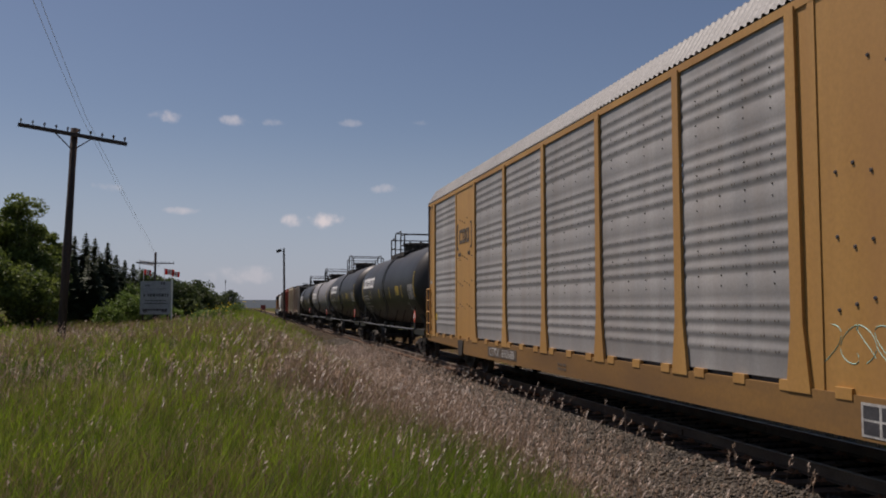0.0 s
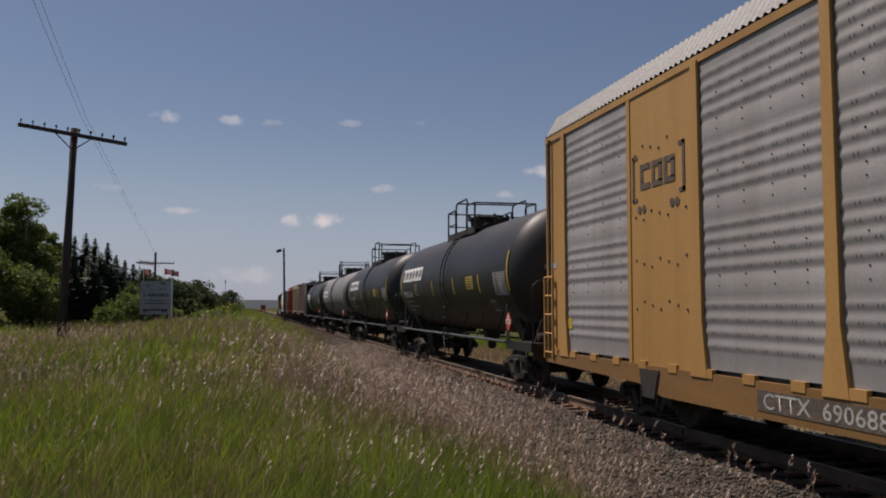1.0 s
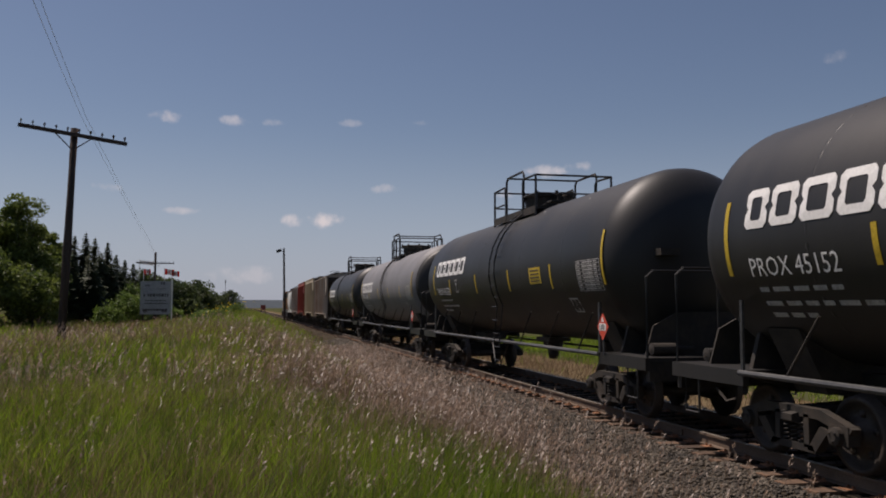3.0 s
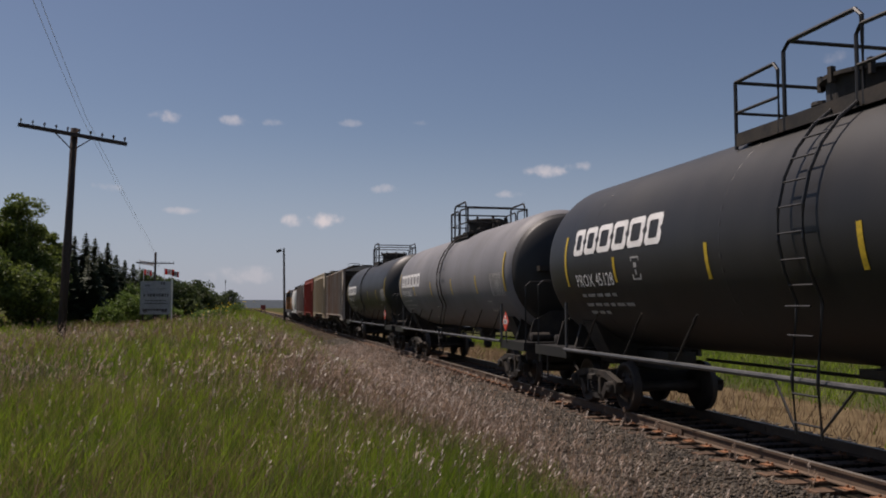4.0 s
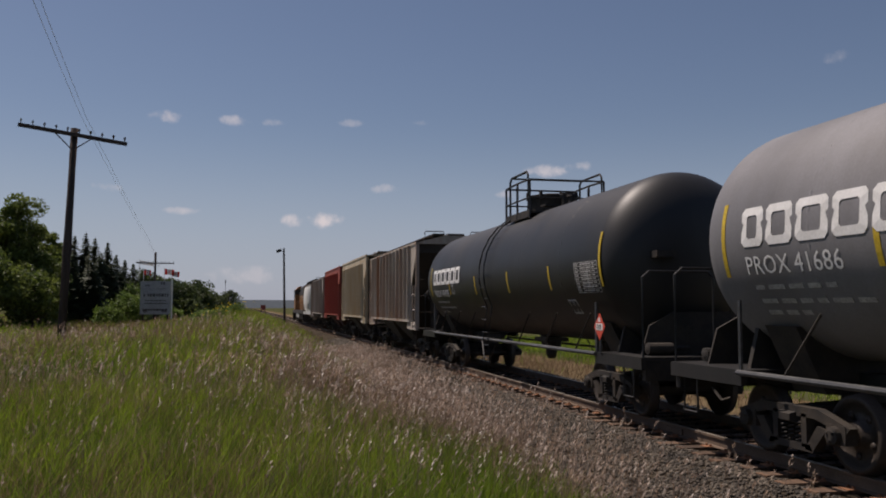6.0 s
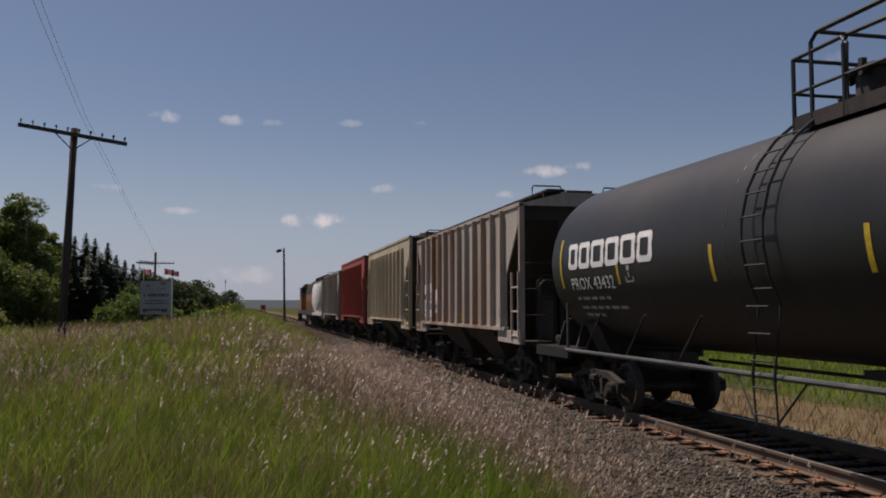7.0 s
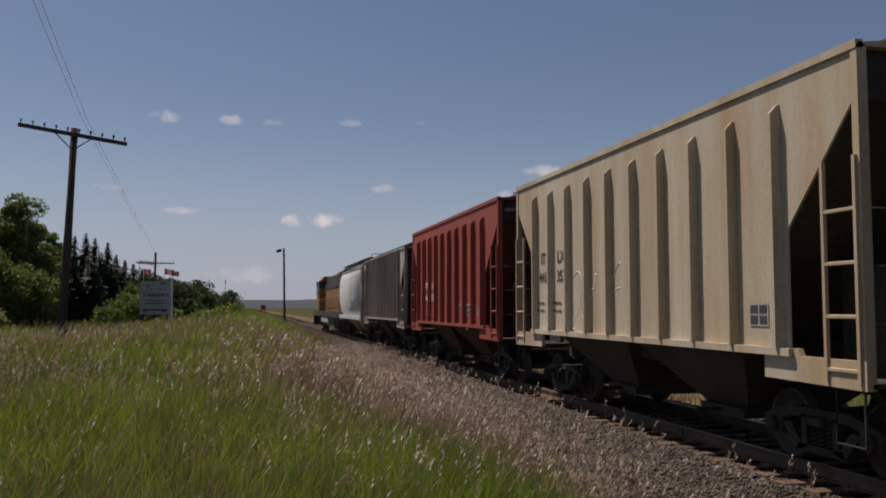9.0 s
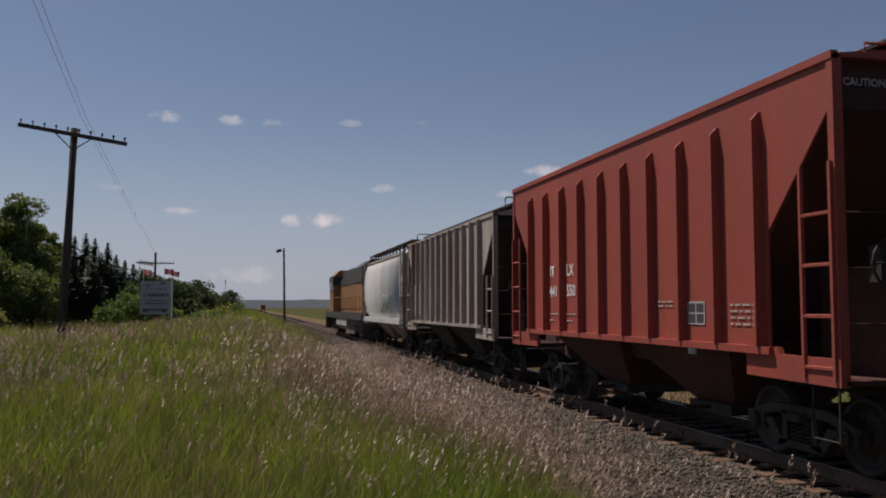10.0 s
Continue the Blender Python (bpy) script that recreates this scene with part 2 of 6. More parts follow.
MAT["leaf"] = surface("leaf", (0.075, 0.115, 0.022), (0.17, 0.205, 0.045), 0.3, fine=2, rough=0.55, island=0.45, bump=0.0, translucent=0.5)
MAT["leaf_dark"] = surface("dark_leaf", (0.042, 0.066, 0.020), (0.092, 0.122, 0.036), 0.3, fine=2, rough=0.6, island=0.45, bump=0.0, translucent=0.4)
MAT["needle"] = surface("needle", (0.036, 0.052, 0.022), (0.068, 0.088, 0.036), 0.3, fine=2, rough=0.7, island=0.4, bump=0.0, translucent=0.25)
MAT["shrub"] = surface("shrub_leaf", (0.10, 0.16, 0.03), (0.20, 0.28, 0.06), 0.4, fine=2, rough=0.6, island=0.4, bump=0.0, translucent=0.4)
MAT["grass"] = surface("grass_blade", (0.090, 0.158, 0.013), (0.262, 0.338, 0.030), 0.25, fine=1.5, rough=0.5, island=0.5, bump=0.0, translucent=0.55)
MAT["drygrass"] = surface("dry_grass", (0.165, 0.108, 0.060), (0.305, 0.212, 0.128), 0.6, fine=3, rough=0.6, island=0.45, bump=0.0, translucent=0.4)
MAT["seed"] = surface("seed_head", (0.19, 0.130, 0.092), (0.41, 0.305, 0.23), 0.6, fine=3, rough=0.45, island=0.55, bump=0.0, translucent=0.45)
MAT["flower"] = surface("yellow_flower", (0.70, 0.52, 0.02), (0.8, 0.62, 0.05), 1, rough=0.6, bump=0.0, translucent=0.3)
# bluish tone and faint glow paint the haze before the hills
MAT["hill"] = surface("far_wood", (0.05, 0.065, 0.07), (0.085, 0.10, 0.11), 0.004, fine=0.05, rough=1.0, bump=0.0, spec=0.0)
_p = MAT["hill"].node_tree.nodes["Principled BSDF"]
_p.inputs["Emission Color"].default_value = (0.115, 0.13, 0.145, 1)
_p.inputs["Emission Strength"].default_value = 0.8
MAT["spraygreen"] = surface("faded_green_spray", (0.33, 0.40, 0.26), (0.40, 0.46, 0.32), 3, rough=0.7, bump=0.0)
MAT["teal"] = surface("teal_spray", (0.22, 0.48, 0.42), (0.32, 0.58, 0.5), 3, rough=0.6, bump=0.0)

# ---- mesh helpers ----


def part(name, bm, material, parent=None, label="", smooth=False):
    me = bpy.data.meshes.new(name)
    bm.to_mesh(me)
    bm.free()
    return mesh_part(name, me, material, parent, label, smooth)


def mesh_part(name, me, material, parent=None, label="", smooth=False):
    if material and not me.materials:
        me.materials.append(material)
    if smooth:
        me.polygons.foreach_set("use_smooth", [True] * len(me.polygons))
    ob = new(name, me)
    if parent:
        ob.parent = parent
    if label:
        ob["label"] = label
    return ob


def thing(name, m, label, category, group="", kind=""):
    ob = new(name)
    ob.empty_display_size = 0.3
    ob.matrix_basis = m
    return tagged(ob, label, category, group, kind)


def box(bm, x0, x1, y0, y1, z0, z1):
    v = [bm.verts.new((x, y, z)) for x in (x0, x1) for y in (y0, y1) for z in (z0, z1)]
    for f in ((0, 1, 3, 2), (4, 6, 7, 5), (0, 4, 5, 1), (2, 3, 7, 6), (0, 2, 6, 4), (1, 5, 7, 3)):
        bm.faces.new([v[i] for i in f])
    return v


def tube(bm, pts, r, seg=6):
    """A round bar along a line of points."""
    pts = [Vector(p) for p in pts]
    rings = []
    for i, p in enumerate(pts):
        a = pts[max(0, i - 1)]
        b = pts[min(len(pts) - 1, i + 1)]
        d = (b - a).normalized()
        side = d.cross(Vector((0, 0, 1)))
        if side.length < 1e-3:
            side = d.cross(Vector((0, 1, 0)))
        side.normalize()
        up = side.cross(d)
        rad = r[i] if isinstance(r, (list, tuple)) else r
        rings.append([bm.verts.new(p + (side * math.cos(k * math.tau / seg) + up * math.sin(k * math.tau / seg)) * rad) for k in range(seg)])
    for a, b in zip(rings, rings[1:]):
        for k in range(seg):
            bm.faces.new((a[k], a[(k + 1) % seg], b[(k + 1) % seg], b[k]))
    bm.faces.new(rings[0][::-1])
    bm.faces.new(rings[-1])


def loft(bm, rings, close=True, caps=True):
    rows = [[bm.verts.new(p) for p in ring] for ring in rings]
    n = len(rows[0])
    for a, b in zip(rows, rows[1:]):
        for k in range(n if close else n - 1):
            bm.faces.new((a[k], a[(k + 1) % n], b[(k + 1) % n], b[k]))
    if caps:
        bm.faces.new(rows[0][::-1])
        bm.faces.new(rows[-1])
    return rows


def prism_x(bm, poly, x0, x1):
    """A plate: a (y, z) outline, thick from x0 to x1."""
    loft(bm, [[(x0, y, z) for y, z in poly], [(x1, y, z) for y, z in poly]])


def lathe_y(bm, profile, cx, cz, seg=32):
    """Turn (y, r) about an axis along y."""
    loft(bm, [[(cx + r * math.cos(k * math.tau / seg), y, cz + r * math.sin(k * math.tau / seg)) for k in range(seg)] for y, r in profile])


def lathe_x(bm, profile, cy, cz, seg=24):
    loft(bm, [[(x, cy + r * math.cos(k * math.tau / seg), cz + r * math.sin(k * math.tau / seg)) for k in range(seg)] for x, r in profile])


def lathe_z(bm, profile, cx, cy, seg=20):
    loft(bm, [[(cx + r * math.cos(k * math.tau / seg), cy + r * math.sin(k * math.tau / seg), z) for k in range(seg)] for z, r in profile])


def raw_mesh(name, verts, quads):
    """A mesh from numpy arrays: verts (n, 3), faces (m, 3 or 4)."""
    me = bpy.data.meshes.new(name)
    n, k = len(quads), quads.shape[1]
    me.vertices.add(len(verts))
    me.vertices.foreach_set("co", np.ascontiguousarray(verts, dtype=np.float32).ravel())
    me.loops.add(n * k)
    me.loops.foreach_set("vertex_index", np.ascontiguousarray(quads, dtype=np.int32).ravel())
    me.polygons.add(n)
    me.polygons.foreach_set("loop_start", np.arange(0, n * k, k, dtype=np.int32))
    me.update(calc_edges=True)
    me.validate()
    return me


def lettering(text, size, place, bold=1.0):
    """Text as a flat mesh; place(u, v) gives the point for u along the line and v up."""
    cu = bpy.data.curves.new("lettering", "FONT")
    cu.body = text
    cu.size = size
    cu.offset = 0.006 * bold * size / 0.3
    cu.resolution_u = 2
    ob = bpy.data.objects.new("lettering", cu)
    scene.collection.objects.link(ob)
    deps = bpy.context.evaluated_depsgraph_get()
    deps.update()
    me = bpy.data.meshes.new_from_object(ob.evaluated_get(deps))
    scene.collection.objects.unlink(ob)
    bpy.data.objects.remove(ob)
    bpy.data.curves.remove(cu)
    me.materials.clear()
    for v in me.vertices:
        v.co = place(v.co.x, v.co.y)
    return me

# ---- ground ----
TRACK_X = 7.70


GX = np.array([-4000, -60, -10, 1.5, 3.4, 4.2, 6.15, 9.3, 10.6, 12.5, 40, 4000], float)
GZ = np.array([-0.25, -0.25, -0.3, -0.36, -0.56, -0.56, -0.212, -0.212, -0.55, -0.62, -0.7, -0.7], float)


def soft(v):
    v = np.clip(v, 0, 1)
    return v * v * (3 - 2 * v)


def ground_many(x, y):
    """Height of the ground: meadow rising to a low bank, ditch, ballast shoulder, track bed, far shoulder, field."""
    x, y = np.asarray(x, float), np.asarray(y, float)
    z = np.interp(x, GX, GZ)
    rise = 23 - 5 * soft((0.5 - x) / 4)
    z = z + 1.32 * soft((y - 7) / rise) * soft((3.6 - x) / 3.8) - 0.36 * soft((0.2 - x) / 4.5) * soft((y - 12) / 12) - 0.35 * soft((y - 25) / 8) * soft((-0.5 - x) / 3) - 0.22 * soft((-5.0 - x) / 4.5) + 0.16 * soft((y - 40) / 30) * soft((3.6 - x) / 3.0)
    z = z + 0.65 * soft((y - 50) / 60) * soft((5.9 - x) / 1.6) * (1 - soft((3.6 - x) / 3.8))
    bumps = 0.05 * np.sin(x * 0.9 + 1.3 * np.sin(y * 0.31)) * np.sin(y * 0.63 + 0.8 * np.sin(x * 0.5))
    return z + bumps * np.clip((5.0 - x) / 2, 0, 1)


def ground_z(x, y):
    return float(ground_many([x], [y])[0])


def build_ground():
    xs = np.unique(np.concatenate([-np.geomspace(20, 4000, 14), np.linspace(-20, 2, 34), np.linspace(2, 15, 53), np.geomspace(16, 4000, 16)]))
    ys = np.unique(np.concatenate([np.linspace(-140, 0, 24), np.linspace(0, 60, 80), np.geomspace(62, 4500, 34)]))
    bm = bmesh.new()
    g = [[bm.verts.new((x, y, ground_z(x, y))) for y in ys] for x in xs]
    for i in range(len(xs) - 1):
        for j in range(len(ys) - 1):
            f = bm.faces.new((g[i][j], g[i + 1][j], g[i + 1][j + 1], g[i][j + 1]))
            mid = (xs[i] + xs[i + 1]) / 2
            # slot 3 is the strip between the rails with the train's shade painted in
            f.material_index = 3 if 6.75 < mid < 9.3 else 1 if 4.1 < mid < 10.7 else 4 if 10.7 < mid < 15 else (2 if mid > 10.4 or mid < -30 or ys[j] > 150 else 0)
            f.smooth = True
    me = bpy.data.meshes.new("ground")
    bm.to_mesh(me)
    bm.free()
    for k in ("soil", "gravel", "field", "shaded_bed", "dryground"):
        me.materials.append(MAT[k])
    tagged(new("ground", me), "grassy ground with a grey ballast bed under the track", "ground", kind="structure")


build_ground()


def build_track():
    track = thing("railway_track", pose(TRACK_X, 0, 0), "single railway track of rusty rails on dark wooden ties", "track", kind="structure")
    for s in (-1, 1):
        bm = bmesh.new()
        w = s * 0.7535
        prof = [(-0.068, -0.172), (0.068, -0.172), (0.068, -0.16), (0.014, -0.145), (0.009, -0.045), (0.036, -0.035), (0.037, -0.004), (-0.037, -0.004), (-0.036, -0.035), (-0.009, -0.045), (-0.014, -0.145), (-0.068, -0.16)]
        loft(bm, [[(w + a, y, b) for a, b in prof] for y in (-150.0, 0.0, 30.0, 80.0, 400.0)])
        rail = part("rail", bm, MAT["rail"], track, "rusty steel rail")
        bm = bmesh.new()
        box(bm, w - 0.034, w + 0.034, -150, 400, -0.004, 0.0)
        part("rail_head", bm, MAT["railhead"], rail, "bright worn running surface")
    bm = bmesh.new()
    box(bm, -1.32, 1.32, -0.115, 0.115, -0.34, -0.174)
    bmesh.ops.bevel(bm, geom=bm.edges[:], offset=0.012, segments=1)
    tie_me = bpy.data.meshes.new("tie")
    bm.to_mesh(tie_me)
    bm.free()
    tie_me.materials.append(MAT["tie"])
    bm = bmesh.new()
    for s in (-1, 1):
        box(bm, s * 0.7535 - 0.18, s * 0.7535 + 0.18, -0.09, 0.09, -0.178, -0.162)
        for dx in (-0.085, 0.085):
            for dy in (-0.05, 0.05):
                box(bm, s * 0.7535 + dx - 0.014, s * 0.7535 + dx + 0.014, dy - 0.014, dy + 0.014, -0.165, -0.135)
    plate_me = bpy.data.meshes.new("tie_plate")
    bm.to_mesh(plate_me)
    bm.free()
    plate_me.materials.append(MAT["plate"])
    rnd = random.Random(4)
    y = 1.0
    while y < 120:
        tie = new("tie", tie_me)
        tie.parent = track
        tie.location = (rnd.uniform(-0.09, 0.09), y, rnd.uniform(-0.012, 0.006))
        tie.rotation_euler = (0, 0, rnd.uniform(-0.025, 0.025))
        if y < 60:
            pl = new("tie_plate", plate_me)
            pl.parent = track
            pl.location = (0, y, 0)
        y += 0.53
    # joint bars where rails meet
    for y in (13.5, 25.4, 37.3):
        bm = bmesh.new()
        for s in (-1, 1):
            for e in (-1, 1):
                box(bm, s * 0.7535 + e * 0.026 - 0.014, s * 0.7535 + e * 0.026 + 0.014, y - 0.45, y + 0.45, -0.135, -0.05)
                for k in range(4):
                    lathe_x(bm, [(s * 0.7535 + e * 0.04 - 0.012, 0.02), (s * 0.7535 + e * 0.04 + 0.012, 0.02)], y - 0.33 + k * 0.22, -0.09, 6)
        part("joint_bar", bm, MAT["rail"], track)


build_track()

# ---- running gear ----
CACHE = {}
WHEELSETS = []


def cached(key, make, mat, smooth=False):
    if key not in CACHE:
        bm = bmesh.new()
        make(bm)
        me = bpy.data.meshes.new(key)
        bm.to_mesh(me)
        bm.free()
        me.materials.append(mat)
        if smooth:
            me.polygons.foreach_set("use_smooth", [True] * len(me.polygons))
        CACHE[key] = me
    return CACHE[key]


WHEEL_R = 0.457


def make_wheelset(bm):
    for s in (-1, 1):
        g = s * 0.69
        prof = [(0.0, 0.10), (0.0, WHEEL_R + 0.026), (0.028, WHEEL_R + 0.02), (0.04, WHEEL_R), (0.135, WHEEL_R - 0.006), (0.14, 0.385), (0.085, 0.36), (0.06, 0.16), (0.15, 0.14), (0.15, 0.09)]
        lathe_x(bm, [(g + s * a, r) for a, r in prof], 0, 0, 28)
        for k in range(5):   # plate holes stand as shallow bosses that show the turning
            a = k * math.tau / 5
            lathe_x(bm, [(g + s * 0.06, 0.05), (g + s * 0.09, 0.045)], 0.25 * math.cos(a), 0.25 * math.sin(a), 8)
    lathe_x(bm, [(-1.05, 0.075), (-0.85, 0.09), (-0.7, 0.1), (0.7, 0.1), (0.85, 0.09), (1.05, 0.075)], 0, 0, 12)


def make_sideframe(bm):
    # cast frame: arched top chord, dropped bottom chord with a window each side of the spring nest
    x0, x1 = -1.075, -0.955
    outer = [(-1.12, 0.52), (-1.05, 0.62), (-0.55, 0.70), (0.55, 0.70), (1.05, 0.62), (1.12, 0.52), (1.05, 0.40), (0.72, 0.40), (0.42, 0.24), (-0.42, 0.24), (-0.72, 0.40), (-1.05, 0.40)]
    for poly in ([(-1.12, 0.56), (-0.55, 0.72), (0.55, 0.72), (1.12, 0.56), (1.05, 0.47), (0.5, 0.60), (-0.5, 0.60), (-1.05, 0.47)],
                 [(-0.72, 0.50), (-0.55, 0.52), (-0.30, 0.22), (-0.45, 0.20)], [(0.72, 0.50), (0.55, 0.52), (0.30, 0.22), (0.45, 0.20)],
                 [(-0.46, 0.19), (0.46, 0.19), (0.40, 0.28), (-0.40, 0.28)],
                 [(-0.34, 0.24), (-0.24, 0.24), (-0.24, 0.64), (-0.34, 0.64)], [(0.24, 0.24), (0.34, 0.24), (0.34, 0.64), (0.24, 0.64)]):
        prism_x(bm, poly, x0, x1)
    for s in (-1, 1):
        box(bm, x0 - 0.01, x1 + 0.03, s * 0.89 - 0.17, s * 0.89 + 0.17, 0.36, 0.58)
        lathe_x(bm, [(x0 - 0.09, 0.06), (x0 - 0.075, 0.105), (x0 + 0.05, 0.115)], s * 0.89, WHEEL_R, 14)
        for k in range(3):
            a = k * math.tau / 3 + 0.5
            lathe_x(bm, [(x0 - 0.105, 0.016), (x0 - 0.07, 0.016)], s * 0.89 + 0.06 * math.cos(a), WHEEL_R + 0.06 * math.sin(a), 6)


def make_springs(bm):
    for y in (-0.15, 0.0, 0.15):
        pts = []
        for k in range(31):
            a = k * math.tau / 6
            pts.append((-1.015 + 0.055 * math.cos(a), y + 0.055 * math.sin(a), 0.28 + 0.26 * k / 30))
        tube(bm, pts, 0.016, 5)


def make_bolster(bm):
    loft(bm, [[(x, -w, z0), (x, w, z0), (x, w, z1), (x, -w, z1)] for x, w, z0, z1 in ((-1.16, 0.13, 0.54, 0.62), (-0.9, 0.18, 0.46, 0.70), (0, 0.22, 0.42, 0.74), (0.9, 0.18, 0.46, 0.70), (1.16, 0.13, 0.54, 0.62))])
    lathe_z(bm, [(0.72, 0.2), (0.8, 0.2)], 0, 0, 16)
    for s in (-1, 1):   # brake beams
        tube(bm, [(-0.75, s * 0.40, 0.36), (0.75, s * 0.40, 0.36)], 0.045, 6)
        for e in (-1, 1):
            box(bm, e * 0.75 - 0.06, e * 0.75 + 0.06, s * 0.40 - 0.03 + s * 0.02, s * 0.40 + 0.03 + s * 0.02, 0.24, 0.50)


def add_truck(car, y, tint="running"):
    t = mesh_part("truck", cached("bolster", make_bolster, MAT["running"]), None, car, "cast steel bogie with two axles")
    t.location = (0, y, 0)
    for s in (0, 180):
        f = mesh_part("side_frame", cached("side_frame", make_sideframe, MAT["running"]), None, t)
        f.rotation_euler = (0, 0, radians(s))
        c = mesh_part("spring_nest", cached("spring_nest", make_springs, MAT["running"]), None, t)
        c.rotation_euler = (0, 0, radians(s))
    for s in (-1, 1):
        w = mesh_part("wheelset", cached("wheelset", make_wheelset, MAT["wheel"], True), None, t, "steel wheels on an axle")
        WHEELSETS.append((w, s * 0.89))
    return t


def make_coupler(bm):
    # shank, head and knuckle, with the draft gear pocket
    box(bm, -0.07, 0.07, -0.9, 0.05, 0.80, 0.94)
    loft(bm, [[(-0.09, y0, 0.72), (0.09, y0, 0.72), (0.09, y0, 1.0), (-0.09, y0, 1.0)] if y0 < 0.1 else [(-0.17, y0, 0.73), (0.10, y0, 0.73), (0.10, y0, 0.99), (-0.17, y0, 0.99)] for y0 in (0.0, 0.12, 0.24)])
    lathe_z(bm, [(0.74, 0.085), (0.98, 0.085)], 0.10, 0.27, 10)
    box(bm, -0.2, 0.2, -0.9, -0.35, 0.72, 1.02)
    tube(bm, [(0.25, -0.2, 0.78), (0.3, 0.05, 0.6), (0.27, 0.25, 0.45), (0.2, 0.4, 0.5)], 0.025, 6)   # air hose
    tube(bm, [(-1.2, -0.3, 0.95), (-0.2, -0.3, 0.95), (-0.1, 0.08, 1.05)], 0.016, 5)   # uncoupling lever


def add_couplers(car, half):
    for s in (1, -1):
        c = mesh_part("coupler", cached("coupler", make_coupler, MAT["running"]), None, car, "knuckle coupler with air hose")
        c.location = (0, s * (half - 0.24), 0)
        c.rotation_euler = (0, 0, 0 if s > 0 else math.pi)


CARS = []


def place_car(ob, u):
    """Note the car's place along the train, by its middle at the clip's start."""
    CARS.append((ob, u))


# ---- tank cars ----


def tank_car(u, label, paint, radius, cz, number, logo_y, hazard, plate=True, logo_w=0.62, plat=(-0.28, 1.78), lad=-0.58, mark_z=0.0, num_z=-0.52, high=0.18, num_w=1.05, plac=-7.27):
    car = thing("tank_car", pose(TRACK_X, u, 0), label, "tank car", "tank cars")
    half = 8.15
    bm = bmesh.new()
    prof = [(-half + 0.75 - 0.75 * math.cos(b), radius * max(0.02, math.sin(b) ** 0.8)) for b in [k / 10 * math.pi / 2 for k in range(11)]]
    full = prof + [(-5.4, radius), (-2.7, radius), (0, radius), (2.7, radius), (5.4, radius)] + [(-y, r) for y, r in prof[::-1]]
    lathe_y(bm, full, 0, cz, 64)
    part("tank_shell", bm, MAT[paint], car, smooth=True)
    if paint == "greytank":   # black-painted dished heads over the grey shell
        for s in (-1, 1):
            bm = bmesh.new()
            lathe_y(bm, [(s * (abs(y) + 0.004), r + 0.004) for y, r in prof[:8]], 0, cz, 64)
            part("tank_head", bm, MAT["black"], car, "black dished end of the tank", smooth=True)

    def on_tank(y, z, lift=0.006):
        d = z - cz
        return Vector((-math.sqrt(max(0.01, (radius + lift) ** 2 - d * d)), y, z))

    def patch(name, y0, y1, z0, z1, mat, lab="", slant=0.0, lift=0.006, parent=None):
        bm = bmesh.new()
        n = max(2, int((z1 - z0) / 0.12) + 1)
        loft(bm, [[on_tank(y0 - slant * (z - z0), z, lift), on_tank(y1 - slant * (z - z0), z, lift), on_tank(y1 - slant * (z - z0), z, lift - 0.004), on_tank(y0 - slant * (z - z0), z, lift - 0.004)] for z in np.linspace(z0, z1, n)])
        return part(name, bm, mat, parent or car, lab)

    # weld rings
    for y in (-5.4, -2.7, 0.9, 5.4):
        bm = bmesh.new()
        lathe_y(bm, [(y - 0.03, radius - 0.001), (y - 0.01, radius + 0.002), (y + 0.01, radius + 0.002), (y + 0.03, radius - 0.001)], 0, cz, 48)
        part("weld_seam", bm, MAT[paint], car, smooth=True)
    # stub sills, saddles, end decks
    for s in (-1, 1):
        bm = bmesh.new()
        box(bm, -0.28, 0.28, min(s * 5.0, s * 8.75), max(s * 5.0, s * 8.75), 0.80, 1.12)
        part("stub_sill", bm, MAT["black"], car)
        bm = bmesh.new()
        zt = cz - radius * 0.72
        loft(bm, [[(-1.15, y, zt), (1.15, y, zt), (0.75, y, 0.86), (-0.75, y, 0.86)] for y in (s * 6.9, s * 6.25)])
        part("saddle", bm, MAT["running"], car)
        bm = bmesh.new()
        y0, y1 = sorted((s * 6.95, s * 8.85))
        box(bm, -1.48, 1.48, y0, y1, 1.06, 1.12)
        box(bm, -1.48, -1.40, y0, y1, 0.92, 1.06)
        box(bm, 1.40, 1.48, y0, y1, 0.92, 1.06)
        part("end_platform", bm, MAT["black"], car)
        for e in (-1, 1):
            bm = bmesh.new()
            tube(bm, [(e * 1.46, s * 6.98, 1.1), (e * 1.46, s * 6.98, 2.02)], 0.032)
            part("stanchion", bm, MAT["pipe"], car)
            bm = bmesh.new()
            tube(bm, [(e * 1.42, s * 8.8, 1.1), (e * 1.42, s * 8.8, 2.42), (e * 1.3, s * 8.8, 2.52), (e * 0.25, s * 8.8, 2.52), (e * 0.15, s * 8.8, 2.42), (e * 0.15, s * 8.8, 1.1)], 0.022)
            part("end_handrail", bm, MAT["black"], car)
            bm = bmesh.new()
            tube(bm, [(e * 1.45, s * 8.5, 1.0), (e * 1.45, s * 8.5, 0.45), (e * 1.45, s * 8.12, 0.45), (e * 1.45, s * 8.12, 1.0)], 0.02)
            part("stirrup", bm, MAT["black"], car)
    # running side rails with hangers and diagonal stays
    for e in (-1, 1):
        bm = bmesh.new()
        tube(bm, [(e * 1.5, -7.0, 1.09), (e * 1.5, 7.0, 1.09)], 0.038, 8)
        part("side_rail", bm, MAT["pipe"], car, "grey steel side rail")
        for y in (-6.0, -4.2, -2.4, 2.4, 4.2, 6.0):
            bm = bmesh.new()
